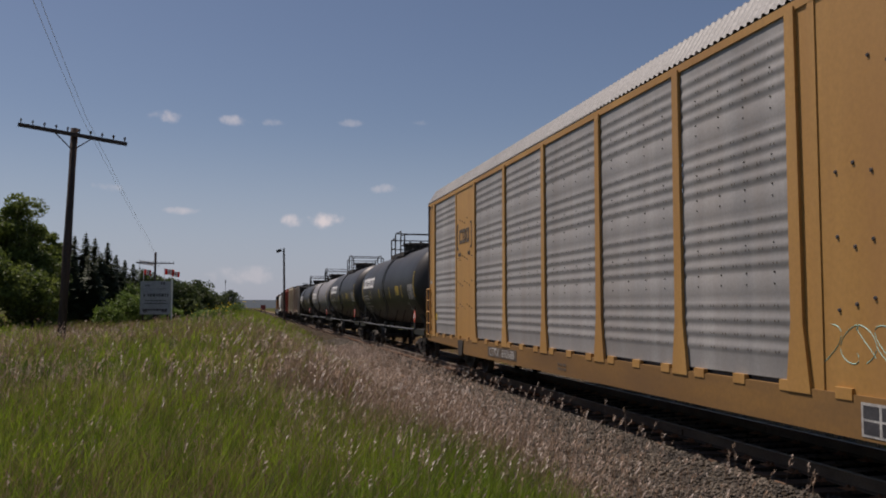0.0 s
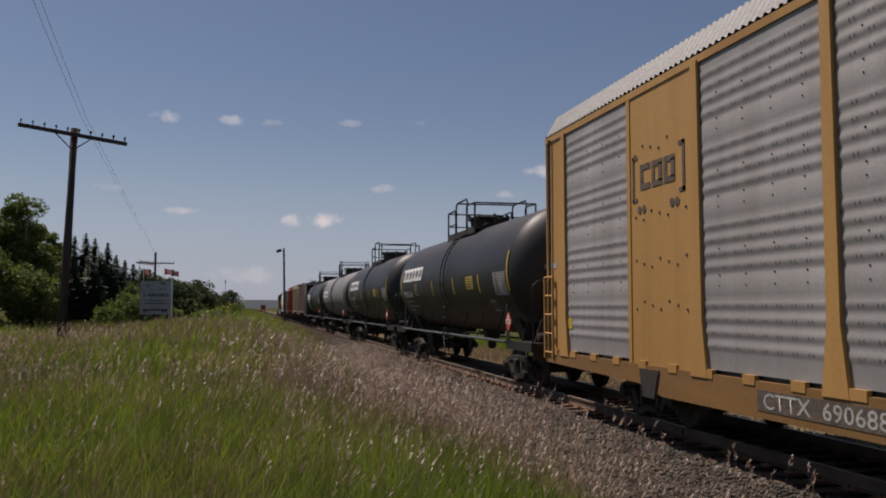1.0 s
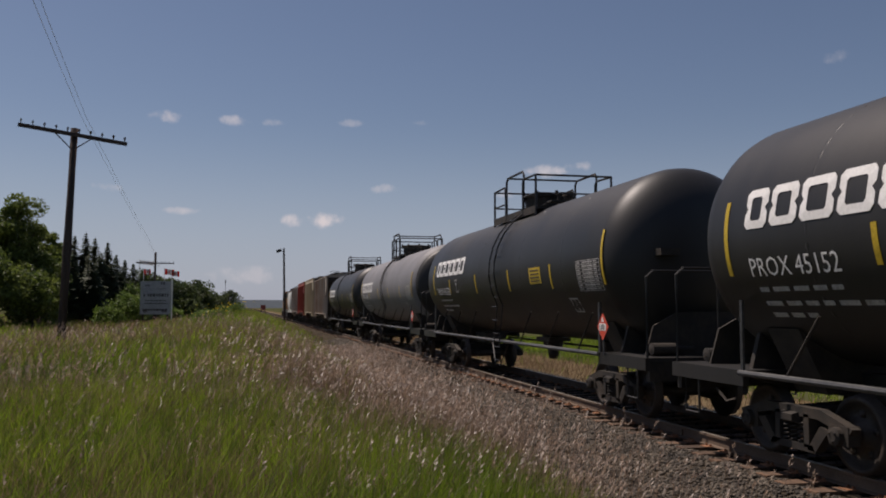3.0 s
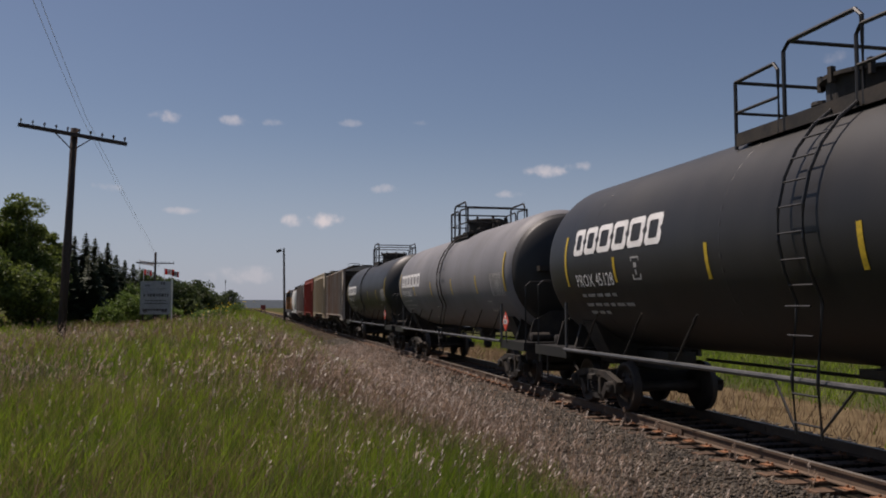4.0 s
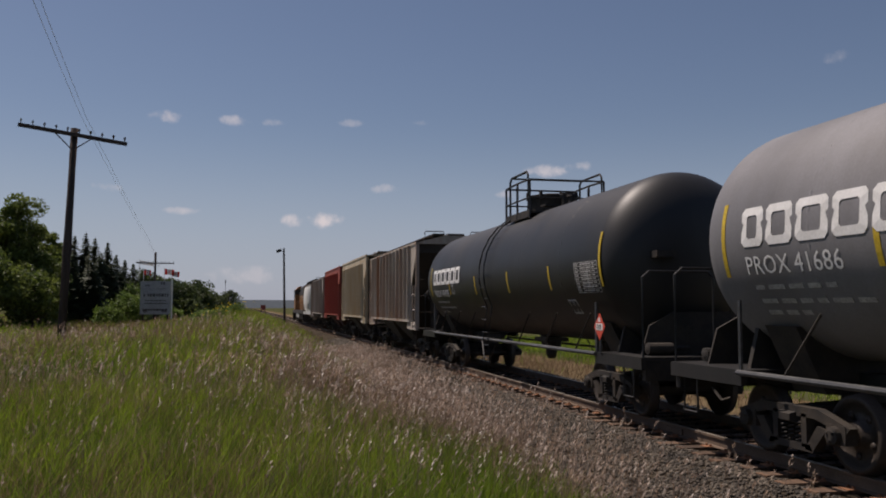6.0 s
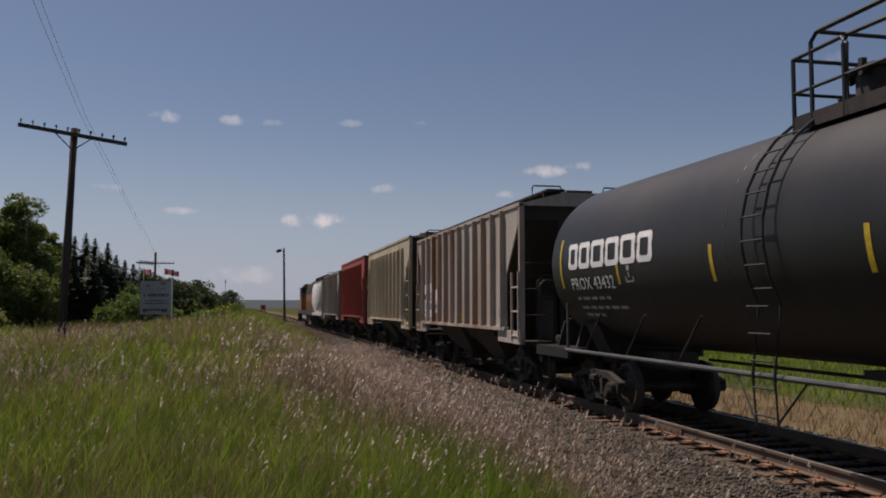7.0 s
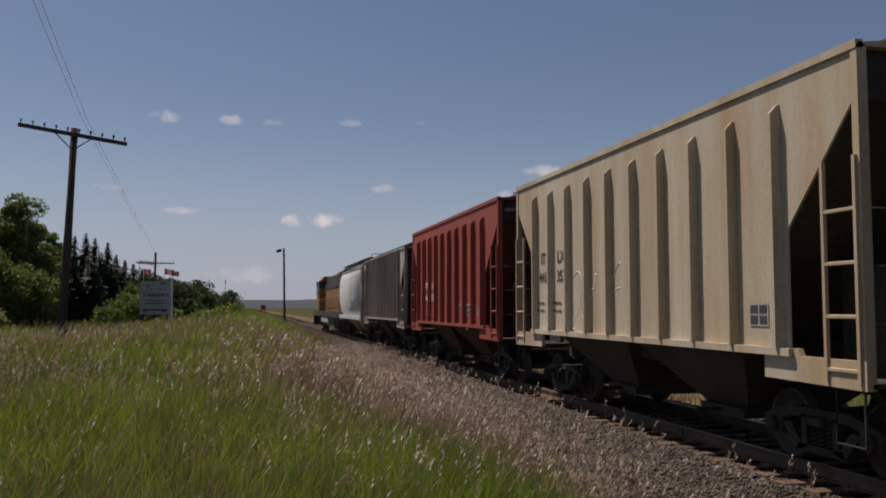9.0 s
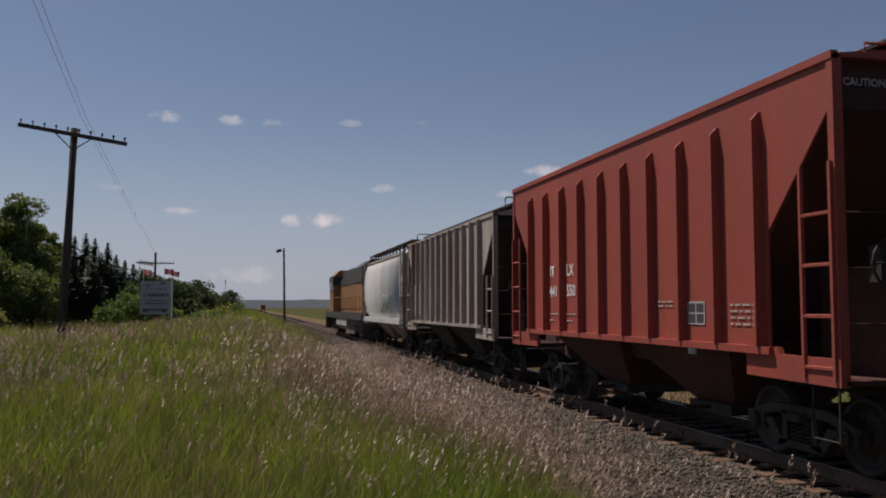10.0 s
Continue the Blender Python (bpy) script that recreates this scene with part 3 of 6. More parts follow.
            tube(bm, [(e * 1.5, y, 1.1), (e * (radius - 0.22), y - 0.5, cz - radius * 0.62)], 0.018, 5)
            part("rail_stay", bm, MAT["running"], car)
    # brake pipe, valve, outlet
    bm = bmesh.new()
    tube(bm, [(0.5, -5.0, 0.98), (0.5, 5.0, 0.98)], 0.03)
    lathe_x(bm, [(0.1, 0.02), (0.12, 0.17), (0.55, 0.17), (0.57, 0.02)], -3.4, 1.05, 14)
    part("brake_reservoir", bm, MAT["running"], car)
    bm = bmesh.new()
    lathe_z(bm, [(0.62, 0.09), (0.72, 0.14), (0.85, 0.14), (0.9, 0.24), (cz - radius + 0.1, 0.3)], 0, -0.5, 14)
    box(bm, -0.3, 0.3, -0.95, -0.05, cz - radius - 0.14, cz - radius - 0.04)
    part("bottom_outlet", bm, MAT["running"], car)
    # ladders to the top, one each side
    for e in (-1, 1):
        bm = bmesh.new()
        ya, yb = (lad, lad - 0.46)
        for y in (ya, yb):
            arc = [(e * 1.56, y, 0.48), (e * 1.56, y, 1.2)]
            for k in range(10):
                a = radians(-42 + k * 12.5)
                rr = radius + 0.12
                arc.append((e * rr * math.cos(a), y, cz + rr * math.sin(a)))
            arc = arc[:1] + [(e * 1.6, y, 1.1)] + arc[3:]
            tube(bm, arc, 0.022, 6)
        for k in range(16):
            if k < 5:
                z = 0.62 + k * 0.33
                tube(bm, [(e * (1.58 + 0.02 * k), ya, z), (e * (1.58 + 0.02 * k), yb, z)], 0.013, 5)
            else:
                a = radians(-22 + (k - 5) * 10.0)
                rr = radius + 0.12
                tube(bm, [(e * rr * math.cos(a), ya, cz + rr * math.sin(a)), (e * rr * math.cos(a), yb, cz + rr * math.sin(a))], 0.013, 5)
        for y in (ya, yb):
            tube(bm, [(e * 1.57, y, 0.55), (e * 1.5, y + 0.5 * (1 if y == ya else -1), 1.09)], 0.016, 5)
        part("ladder", bm, MAT["black" if paint != "greytank" else "running"], car, "narrow steel ladder bent round the tank")
    # top platform with railings
    top = cz + radius
    OFF = Matrix.Translation((0, plat[0], 0))
    bm = bmesh.new()
    for e in (-1, 1):
        box(bm, e * 0.78 - 0.2, e * 0.78 + 0.2, -plat[1], plat[1], top - 0.16, top - 0.12)
        box(bm, e * 0.97 - 0.015, e * 0.97 + 0.015, -plat[1], plat[1], top - 0.26, top - 0.26 + high)
    for s in (-1, 1):
        y0, y1 = sorted((s * (plat[1] - 0.35), s * plat[1]))
        box(bm, -0.58, 0.58, y0, y1, top + 0.02, top + 0.06)
    bm.transform(OFF)
    part("walkway", bm, MAT["running"], car)
    h1, h2 = top + 0.66, top + 0.88
    for s in (-1, 1):
        bm = bmesh.new()
        for e in (-1, 1):
            tube(bm, [(e * 0.97, s * (plat[1] - 0.02), top - 0.3), (e * 0.97, s * (plat[1] - 0.02), h1)], 0.03)
            tube(bm, [(e * 0.97, s * (plat[1] - 0.02), h1), (e * 0.97, s * (plat[1] - 0.95), h1 + 0.02), (e * 0.97, s * (plat[1] - 1.03), h1 - 0.08), (e * 0.97, s * (plat[1] - 1.03), top - 0.25)], 0.026)
            tube(bm, [(e * 0.97, s * (plat[1] - 0.02), top + 0.22), (e * 0.97, s * (plat[1] - 1.03), top + 0.22)], 0.022)
        tube(bm, [(-0.97, s * (plat[1] - 0.02), h1), (0.97, s * (plat[1] - 0.02), h1)], 0.026)
        tube(bm, [(-0.97, s * (plat[1] - 0.02), top + 0.22), (0.97, s * (plat[1] - 0.02), top + 0.22)], 0.022)
        bm.transform(OFF)
        part("railing", bm, MAT["black"], car, "black pipe railing")
    bm = bmesh.new()
    for e in (-1, 1):
        tube(bm, [(e * 0.97, 0.62, top - 0.25), (e * 0.97, 0.62, h2 - 0.1), (e * 0.97, 0.5, h2), (e * 0.97, -0.75, h2), (e * 0.97, -0.85, h2 - 0.1), (e * 0.97, -0.85, top - 0.25)], 0.03)
    tube(bm, [(-0.97, 0.5, h2), (0.97, 0.5, h2)], 0.026)
    bm.transform(OFF)
    part("high_hoop", bm, MAT["black"], car)
    bm = bmesh.new()
    lathe_z(bm, [(top - 0.12, 0.6), (top + 0.32, 0.6), (top + 0.33, 0.68), (top + 0.38, 0.68), (top + 0.43, 0.4)], 0, 0.1, 28)
    bm.transform(OFF)
    hatch = part("manway", bm, MAT["running"], car, "round black hatch housing with bolts")
    for k in range(8):
        a = k * math.tau / 8
        bm = bmesh.new()
        cx_, cy_ = 0.66 * math.cos(a), 0.1 + 0.66 * math.sin(a)
        box(bm, cx_ - 0.035, cx_ + 0.035, cy_ - 0.035, cy_ + 0.035, top + 0.26, top + 0.46)
        bm.transform(OFF)
        part("eye_bolt", bm, MAT["running"], hatch)
    for y, r, h in ((-1.0, 0.14, 0.34), (-1.35, 0.1, 0.26), (1.2, 0.1, 0.3)):
        bm = bmesh.new()
        lathe_z(bm, [(top - 0.1, r), (top + h - 0.06, r), (top + h - 0.05, r + 0.04), (top + h, r + 0.03)], 0, y, 12)
        bm.transform(OFF)
        part("relief_valve", bm, MAT["running"], car)

    # maker's mark as plain white blocks with rounded corners and dark cores
    y0 = logo_y
    for k, w in enumerate((0.46, 0.52, 0.58, 0.56, 0.58, 0.54)):
        bm = bmesh.new()
        zc, h, t = cz + 0.31 + mark_z, 0.245, 0.10
        yc = y0 - w / 2

        def rim(hw, hh, cut):
            return [(hw, hh - cut), (hw - cut, hh), (-hw + cut, hh), (-hw, hh - cut), (-hw, -hh + cut), (-hw + cut, -hh), (hw - cut, -hh), (hw, -hh + cut)]
        outer, inner = rim(w / 2, h, 0.06), rim(w / 2 - t - 0.02, h - t, 0.03)
        loft(bm, [[on_tank(yc + p[j][0], zc + p[j][1], lift) for p, lift in ((outer, 0.008), (inner, 0.008), (inner, 0.002), (outer, 0.002))] for j in range(8)] + [[on_tank(yc + p[0][0], zc + p[0][1], lift) for p, lift in ((outer, 0.008), (inner, 0.008), (inner, 0.002), (outer, 0.002))]], caps=False)
        part("white_mark", bm, MAT["white"], car, "white rounded block shape")
        y0 -= w + 0.065
    me = lettering(number, 0.30, lambda a, b: on_tank(logo_y - 0.02 - a * num_w, cz + num_z + b * 1.08, 0.007), 0.0)
    mesh_part("car_number", me, MAT["white"], car, "white stencilled car number")
    # small stencil lines that cannot be read
    for k, (zz, nn) in enumerate(((cz + num_z - 0.19, 5), (cz + num_z - 0.36, 6), (cz + num_z - 0.50, 3))):
        bm = bmesh.new()
        y = logo_y - 0.1
        for j in range(nn):
            ln = 0.18 + 0.14 * ((j * 7 + k * 3) % 4) / 3
            loft(bm, [[on_tank(y, z, 0.007), on_tank(y - ln, z, 0.007), on_tank(y - ln, z, 0.003), on_tank(y, z, 0.003)] for z in (zz, zz + 0.055)])
            y -= ln + 0.09
        part("stencil_line", bm, MAT["faded"], car)["kind"] = "stuff"
    # boxed mark
    bm = bmesh.new()
    ym, zm = logo_y - 2.5, cz - 0.46
    for a0, a1, b0, b1 in ((0, 0.3, 0, 0.03), (0, 0.3, 0.35, 0.38), (0, 0.03, 0, 0.38), (0.27, 0.3, 0, 0.38), (0.1, 0.2, 0.2, 0.28), (0.13, 0.17, 0.08, 0.17)):
        loft(bm, [[on_tank(ym - a0, zm + b, 0.007), on_tank(ym - a1, zm + b, 0.007), on_tank(ym - a1, zm + b, 0.003), on_tank(ym - a0, zm + b, 0.003)] for b in (b0, b1)])
    part("boxed_mark", bm, MAT["faded"], car)
    # reflective strips
    for y, z0, z1 in ((logo_y + 0.47, cz - 0.5, cz + 0.46), (4.36, cz - 0.48, cz - 0.05), (1.30, cz - 0.52, cz - 0.02), (-1.76, cz - 0.52, cz - 0.02), (-4.72, cz - 0.52, cz - 0.02), (-7.42, cz - 0.5, cz + 0.47)):
        patch("reflector", y, y - 0.085, z0, z1, MAT["yellowmark"], "yellow reflective strip")
    if plate:
        pl = patch("yellow_notice", -3.40, -4.15, cz - 0.39, cz - 0.04, MAT["yellowmark"], "yellow notice with dark lines")
        bm = bmesh.new()
        for k in range(4):
            z = cz - 0.12 - k * 0.075
            loft(bm, [[on_tank(-3.48, zz, 0.010), on_tank(-4.07, zz, 0.010), on_tank(-4.07, zz, 0.007), on_tank(-3.48, zz, 0.007)] for zz in (z, z + 0.025)])
        part("notice_line", bm, MAT["ink"], pl)
    # data table: white frame lines with rows of bars
    bm = bmesh.new()
    for k in range(9):
        z = cz - 0.60 + k * 0.07
        loft(bm, [[on_tank(-6.23, zz, 0.008), on_tank(-7.36, zz, 0.008), on_tank(-7.36, zz, 0.004), on_tank(-6.23, zz, 0.004)] for zz in (z, z + 0.012)])
        if k < 8:
            y = -6.28
            for j in range(4):
                ln = 0.14 + 0.08 * ((j * 5 + k * 3) % 3)
                loft(bm, [[on_tank(y, zz, 0.008), on_tank(y - ln, zz, 0.008), on_tank(y - ln, zz, 0.004), on_tank(y, zz, 0.004)] for zz in (z + 0.028, z + 0.055)])
                y -= 0.27
    for y in (-6.23, -6.85, -7.35):
        loft(bm, [[on_tank(y, zz, 0.008), on_tank(y - 0.012, zz, 0.008), on_tank(y - 0.012, zz, 0.004), on_tank(y, zz, 0.004)] for zz in np.linspace(cz - 0.60, cz - 0.04, 5)])
    part("data_table", bm, MAT["faded"], car, "white stencilled table of figures")
    bm = bmesh.new()
    for a0, a1, b0, b1 in ((0, 0.42, 0, 0.03), (0, 0.42, 0.25, 0.28), (0, 0.03, 0, 0.28), (0.39, 0.42, 0, 0.28), (0.20, 0.23, 0, 0.28)):
        loft(bm, [[on_tank(-5.46 - a0, cz - 1.0 + b, 0.007), on_tank(-5.46 - a1, cz - 1.0 + b, 0.007), on_tank(-5.46 - a1, cz - 1.0 + b, 0.003), on_tank(-5.46 - a0, cz - 1.0 + b, 0.003)] for b in (b0, b1)])
    part("boxed_mark", bm, MAT["faded"], car)
    # hazard placard on its holder
    bm = bmesh.new()
    yc, zc, x = plac, 1.58, -1.53
    prism_x(bm, [(yc, zc - 0.24), (yc + 0.24, zc), (yc, zc + 0.24), (yc - 0.24, zc)], x, x + 0.012)
    pl = part("hazard_placard", bm, MAT["redmark"], car, "red diamond hazard placard with a white number panel")
    bm = bmesh.new()
    prism_x(bm, [(yc - 0.15, zc - 0.06), (yc + 0.15, zc - 0.06), (yc + 0.15, zc + 0.06), (yc - 0.15, zc + 0.06)], x - 0.004, x)
    prism_x(bm, [(yc - 0.06, zc + 0.09), (yc + 0.06, zc + 0.09), (yc, zc + 0.18)], x - 0.004, x)
    part("number_panel", bm, MAT["white"], pl)
    me = lettering(hazard, 0.12, lambda a, b: Vector((x - 0.007, yc + 0.135 - a, zc - 0.04 + b)))
    mesh_part("hazard_number", me, MAT["ink"], pl)
    bm = bmesh.new()
    tube(bm, [(x + 0.02, yc, 1.08), (x + 0.02, yc, 1.36)], 0.02)
    part("placard_holder", bm, MAT["pipe"], car)
    # end brackets and air tanks
    for s in (-1, 1):
        bm = bmesh.new()
        y0, y1 = sorted((s * 7.95, s * 8.3))
        box(bm, -0.9, -0.55, y0, y1, cz - 0.02, cz + 0.10)
        part("end_bracket", bm, MAT["running"], car)
        bm = bmesh.new()
        lathe_y(bm, [(s * 8.05, 0.02), (s * 8.07, 0.17), (s * 8.55, 0.17), (s * 8.58, 0.03)], 0.5, 1.32, 12)
        part("air_tank", bm, MAT["running"], car)
        # end sill, bolster web and brake gear under and on the platform
        bm = bmesh.new()
        y0, y1 = sorted((s * 8.72, s * 8.84))
        box(bm, -1.40, 1.40, y0, y1, 0.74, 1.06)
        part("end_sill", bm, MAT["running"], car)
        bm = bmesh.new()
        zb = cz - radius * 0.55
        loft(bm, [[(-0.95, y, zb), (0.95, y, zb), (1.2, y, 1.02), (0.5, y, 0.80), (-0.5, y, 0.80), (-1.2, y, 1.02)] for y in sorted((s * 7.30, s * 7.22))])
        part("bolster_web", bm, MAT["running"], car)
        bm = bmesh.new()
        lathe_x(bm, [(-1.18, 0.03), (-1.16, 0.10), (-0.72, 0.10), (-0.70, 0.05), (-0.40, 0.04)], s * 8.42, 1.24, 14)
        part("brake_cylinder", bm, MAT["running"], car)
        # added plate that stands for the darkness in the gap below the tank end
        bm = bmesh.new()
        outline = [(-1.2, 1.12), (1.2, 1.12), (1.05, 1.62), (0.6, 1.85), (-0.6, 1.85), (-1.05, 1.62)]
        loft(bm, [[(x, y, z) for x, z in outline] for y in sorted((s * 8.24, s * 8.28))])
        part("dark_gap_plate", bm, MAT["running"], car, "added dark plate that closes the gap below the tank end")
    for y in (-6.55, 6.55):
        add_truck(car, y)
    add_couplers(car, 9.2)
    place_car(car, u)
    return car


tank_car(39.5, "black tank car with a white block mark and yellow notice", "black", 1.62, 2.83, "PROX 45152", 6.62, "1203")
tank_car(58.1, "black tank car with white stencils and a yellow notice", "black", 1.62, 2.83, "PROX 45128", 6.14, "1203")
tank_car(76.6, "weathered grey tank car with black ends", "greytank", 1.56, 2.82, "PROX 41686", 6.74, "1202", plate=False, plat=(-0.6, 1.12), lad=-0.33, mark_z=-0.20, num_z=-0.48, high=0.05, num_w=1.14, plac=-7.55)
tank_car(95.3, "dull black tank car with yellow reflective strips", "black", 1.60, 2.80, "PROX 43432", 6.55, "1203", plate=False, plat=(-0.75, 1.0), lad=0.3, mark_z=-0.22, num_z=-0.54, num_w=1.24)

# ---- covered hoppers ----


def side_text(parent, text, size, y, z, x, mat, name="car_number", lab=""):
    me = lettering(text, size, lambda a, b: Vector((x, y - a, z + b)))
    return mesh_part(name, me, mat, parent, lab)


def bars(parent, y, z, x, mat, rows, width, height=0.05, gap=0.05, name="stencil_line"):
    """Rows of small bars for stencils that cannot be read."""
    for r in range(rows):
        bm = bmesh.new()
        yy = y
        j = 0
        while yy > y - width:
            ln = 0.07 + 0.05 * ((j * 7 + r * 5) % 3)
            box(bm, x - 0.003, x, yy - ln, yy, z - r * (height + gap), z - r * (height + gap) + height)
            yy -= ln + 0.05
            j += 1
        part(name, bm, mat, parent)["kind"] = "stuff"


def add_ladder(car, x, ya, yb, z0, z1, mat, step=0.56, r=0.024):
    bm = bmesh.new()
    for y in (ya, yb):
        box(bm, x - 0.022, x + 0.022, y - 0.022, y + 0.022, z0, z1)
    z = z0 + 0.12
    while z < z1:
        tube(bm, [(x, ya, z), (x, yb, z)], r, 5)
        z += step
    part("ladder", bm, mat, car)


def hopper_car(u, label, paint, length, eave, ribs, rib_top, cut, roof="edge", ladder_top=3.5, inset=1.15, group="covered hoppers"):
    """A covered hopper with flat ribbed sides, cut-away ends, two bays and a low roof."""
    car = thing("hopper_car", pose(TRACK_X, u, 0), label, "hopper car", group)
    L, X, Z0 = length / 2, 1.58, 1.46
    mat = MAT[paint]
    ct, ci = cut           # heights where the end cut starts at the corner and where it meets the last rib
    yi = L - inset
    poly = [(-yi, Z0), (yi, Z0), (yi, ci), (L - 0.1, ct), (L - 0.02, eave), (-L + 0.02, eave), (-L + 0.1, ct), (-yi, ci)]
    for e in (-1, 1):
        bm = bmesh.new()
        prism_x(bm, poly, e * X, e * (X - 0.03))
        side = part("side_sheet", bm, mat, car)
        n = ribs
        for k in range(n):
            y = -yi + 0.12 + (2 * yi - 0.24) * k / (n - 1)
            bm = bmesh.new()
            d = 0.125
            loft(bm, [[(e * X, y - 0.035, z), (e * (X + dd), y - 0.022, z), (e * (X + dd), y + 0.022, z), (e * X, y + 0.06, z)] for z, dd in ((Z0, d), (rib_top - 0.10, d), (rib_top, 0.03 if rib_top < eave - 0.1 else d))])
            part("rib", bm, mat, side)
        bm = bmesh.new()
        box(bm, min(e * (X - 0.02), e * (X + 0.09)), max(e * (X - 0.02), e * (X + 0.09)), -yi - 0.1, yi + 0.1, Z0 - 0.09, Z0)
        part("side_sill", bm, mat, car)
        bm = bmesh.new()
        box(bm, min(e * (X - 0.06), e * (X + 0.03)), max(e * (X - 0.06), e * (X + 0.03)), -L, L, eave - 0.04, eave + 0.05)
        part("roof_edge", bm, mat, car)
    # slope sheets and end frames, in car paint with the end shade put in
    for s in (-1, 1):
        bm = bmesh.new()
        loft(bm, [[(-X + 0.03, s * (L - 0.15), ct), (X - 0.03, s * (L - 0.15), ct), (X - 0.03, s * (L - 0.15), ct + 0.04), (-X + 0.03, s * (L - 0.15), ct + 0.04)],
                  [(-X + 0.03, s * yi, ci - 0.05), (X - 0.03, s * yi, ci - 0.05), (X - 0.03, s * yi, ci), (-X + 0.03, s * yi, ci)],
                  [(-X + 0.03, s * (yi - 1.4), Z0 - 0.05), (X - 0.03, s * (yi - 1.4), Z0 - 0.05), (X - 0.03, s * (yi - 1.4), Z0), (-X + 0.03, s * (yi - 1.4), Z0)]])
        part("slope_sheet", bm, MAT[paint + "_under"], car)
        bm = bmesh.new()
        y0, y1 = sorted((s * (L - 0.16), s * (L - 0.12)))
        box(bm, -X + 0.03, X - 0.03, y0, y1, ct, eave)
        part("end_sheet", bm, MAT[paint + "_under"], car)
        # dark end bulkhead web, posts and cross bars
        bm = bmesh.new()
        for x in (-0.55, 0.55):
            y0, y1 = sorted((s * (L - 0.22), s * (L - 0.10)))
            box(bm, x - 0.05, x + 0.05, y0, y1, 1.1, ct + 0.05)
        for z in (1.75, 2.35, 2.95):
            tube(bm, [(-X + 0.1, s * (L - 0.06), z), (-0.6, s * (L - 0.06), z)], 0.014, 5)
            tube(bm, [(0.6, s * (L - 0.06), z), (X - 0.1, s * (L - 0.06), z)], 0.014, 5)
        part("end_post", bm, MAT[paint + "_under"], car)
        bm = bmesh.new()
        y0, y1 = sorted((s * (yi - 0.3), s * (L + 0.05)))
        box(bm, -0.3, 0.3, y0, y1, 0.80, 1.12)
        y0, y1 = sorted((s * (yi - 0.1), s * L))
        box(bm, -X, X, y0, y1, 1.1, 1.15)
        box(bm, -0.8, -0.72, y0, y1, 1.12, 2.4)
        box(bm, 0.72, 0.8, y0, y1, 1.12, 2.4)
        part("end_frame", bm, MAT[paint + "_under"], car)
        for e in (-1, 1):
            bm = bmesh.new()
            x0, x1 = sorted((e * (X - 0.10), e * (X + 0.02)))
            y0, y1 = sorted((s * (L - 0.1), s * L))
            box(bm, x0, x1, y0, y1, 1.08, eave)
            part("corner_post", bm, mat, car)
            bm = bmesh.new()
            y0, y1 = sorted((s * (L - 1.75), s * (L + 0.02)))
            x0, x1 = sorted((e * (X - 0.04), e * (X + 0.03)))
            prism_x(bm, [(s * (L - 1.75), 1.1), (s * (L + 0.02), 1.08), (s * (L + 0.02), 1.38), (s * (L - 1.05), 1.38), (s * (L - 1.1), 1.46), (s * (L - 1.75), 1.46)], x0, x1)
            part("corner_sill", bm, mat, car)
            add_ladder(car, e * (X + 0.035), s * (L - 0.06), s * (L - 0.58), 1.15, ladder_top, mat)
            bm = bmesh.new()
            tube(bm, [(e * X, s * (L - 0.05), 1.1), (e * X, s * (L - 0.05), 0.5), (e * X, s * (L - 0.5), 0.5), (e * X, s * (L - 0.5), 1.1)], 0.016, 5)
            part("stirrup", bm, MAT["running"], car)
    # brake wheel and gear at one end
    bm = bmesh.new()
    yb = -L - 0.06
    pts = [(-0.95 + 0.27 * math.cos(k * math.tau / 16), yb, 2.4 + 0.27 * math.sin(k * math.tau / 16)) for k in range(17)]
    tube(bm, pts, 0.016, 5)
    for k in range(4):
        a = k * math.tau / 4
        tube(bm, [(-0.95, yb, 2.4), (-0.95 + 0.27 * math.cos(a), yb, 2.4 + 0.27 * math.sin(a))], 0.012, 4)
    box(bm, -1.1, -0.8, yb + 0.02, yb + 0.2, 2.2, 2.6)
    part("brake_wheel", bm, MAT["running"], car)
    # bays, with the shade under the car put into their paint
    for yc in (-1.75, 1.75):
        bm = bmesh.new()
        w = 1.7
        loft(bm, [[(-X + 0.05, yc - w, Z0), (X - 0.05, yc - w, Z0), (X - 0.05, yc + w, Z0), (-X + 0.05, yc + w, Z0)],
                  [(-0.75, yc - 0.55, 0.5), (0.75, yc - 0.55, 0.5), (0.75, yc + 0.55, 0.5), (-0.75, yc + 0.55, 0.5)]])
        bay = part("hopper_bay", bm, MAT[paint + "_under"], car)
        bm = bmesh.new()
        box(bm, -0.85, 0.85, yc - 0.6, yc + 0.6, 0.36, 0.5)
        tube(bm, [(-1.25, yc, 0.44), (1.25, yc, 0.44)], 0.035, 6)
        part("outlet_gate", bm, MAT["running"], bay)
    bm = bmesh.new()
    box(bm, -0.2, 0.2, -L + 0.3, L - 0.3, 0.85, 1.15)
    tube(bm, [(-0.6, -L + 1, 0.95), (-0.6, L - 1, 0.95)], 0.03)
    lathe_y(bm, [(-0.3, 0.02), (-0.28, 0.16), (0.28, 0.16), (0.3, 0.02)], -1.0, 1.2, 12)
    part("centre_sill", bm, MAT["running"], car)
    # roof
    bm = bmesh.new()
    crown = eave + (0.13 if roof == "edge" else 0.30)
    loft(bm, [[(-X, y, eave + 0.02), (-0.5, y, crown), (0.5, y, crown), (X, y, eave + 0.02), (X, y, eave - 0.02), (-X, y, eave - 0.02)] for y in (-L, L)])
    top = part("roof", bm, mat, car)
    bm = bmesh.new()
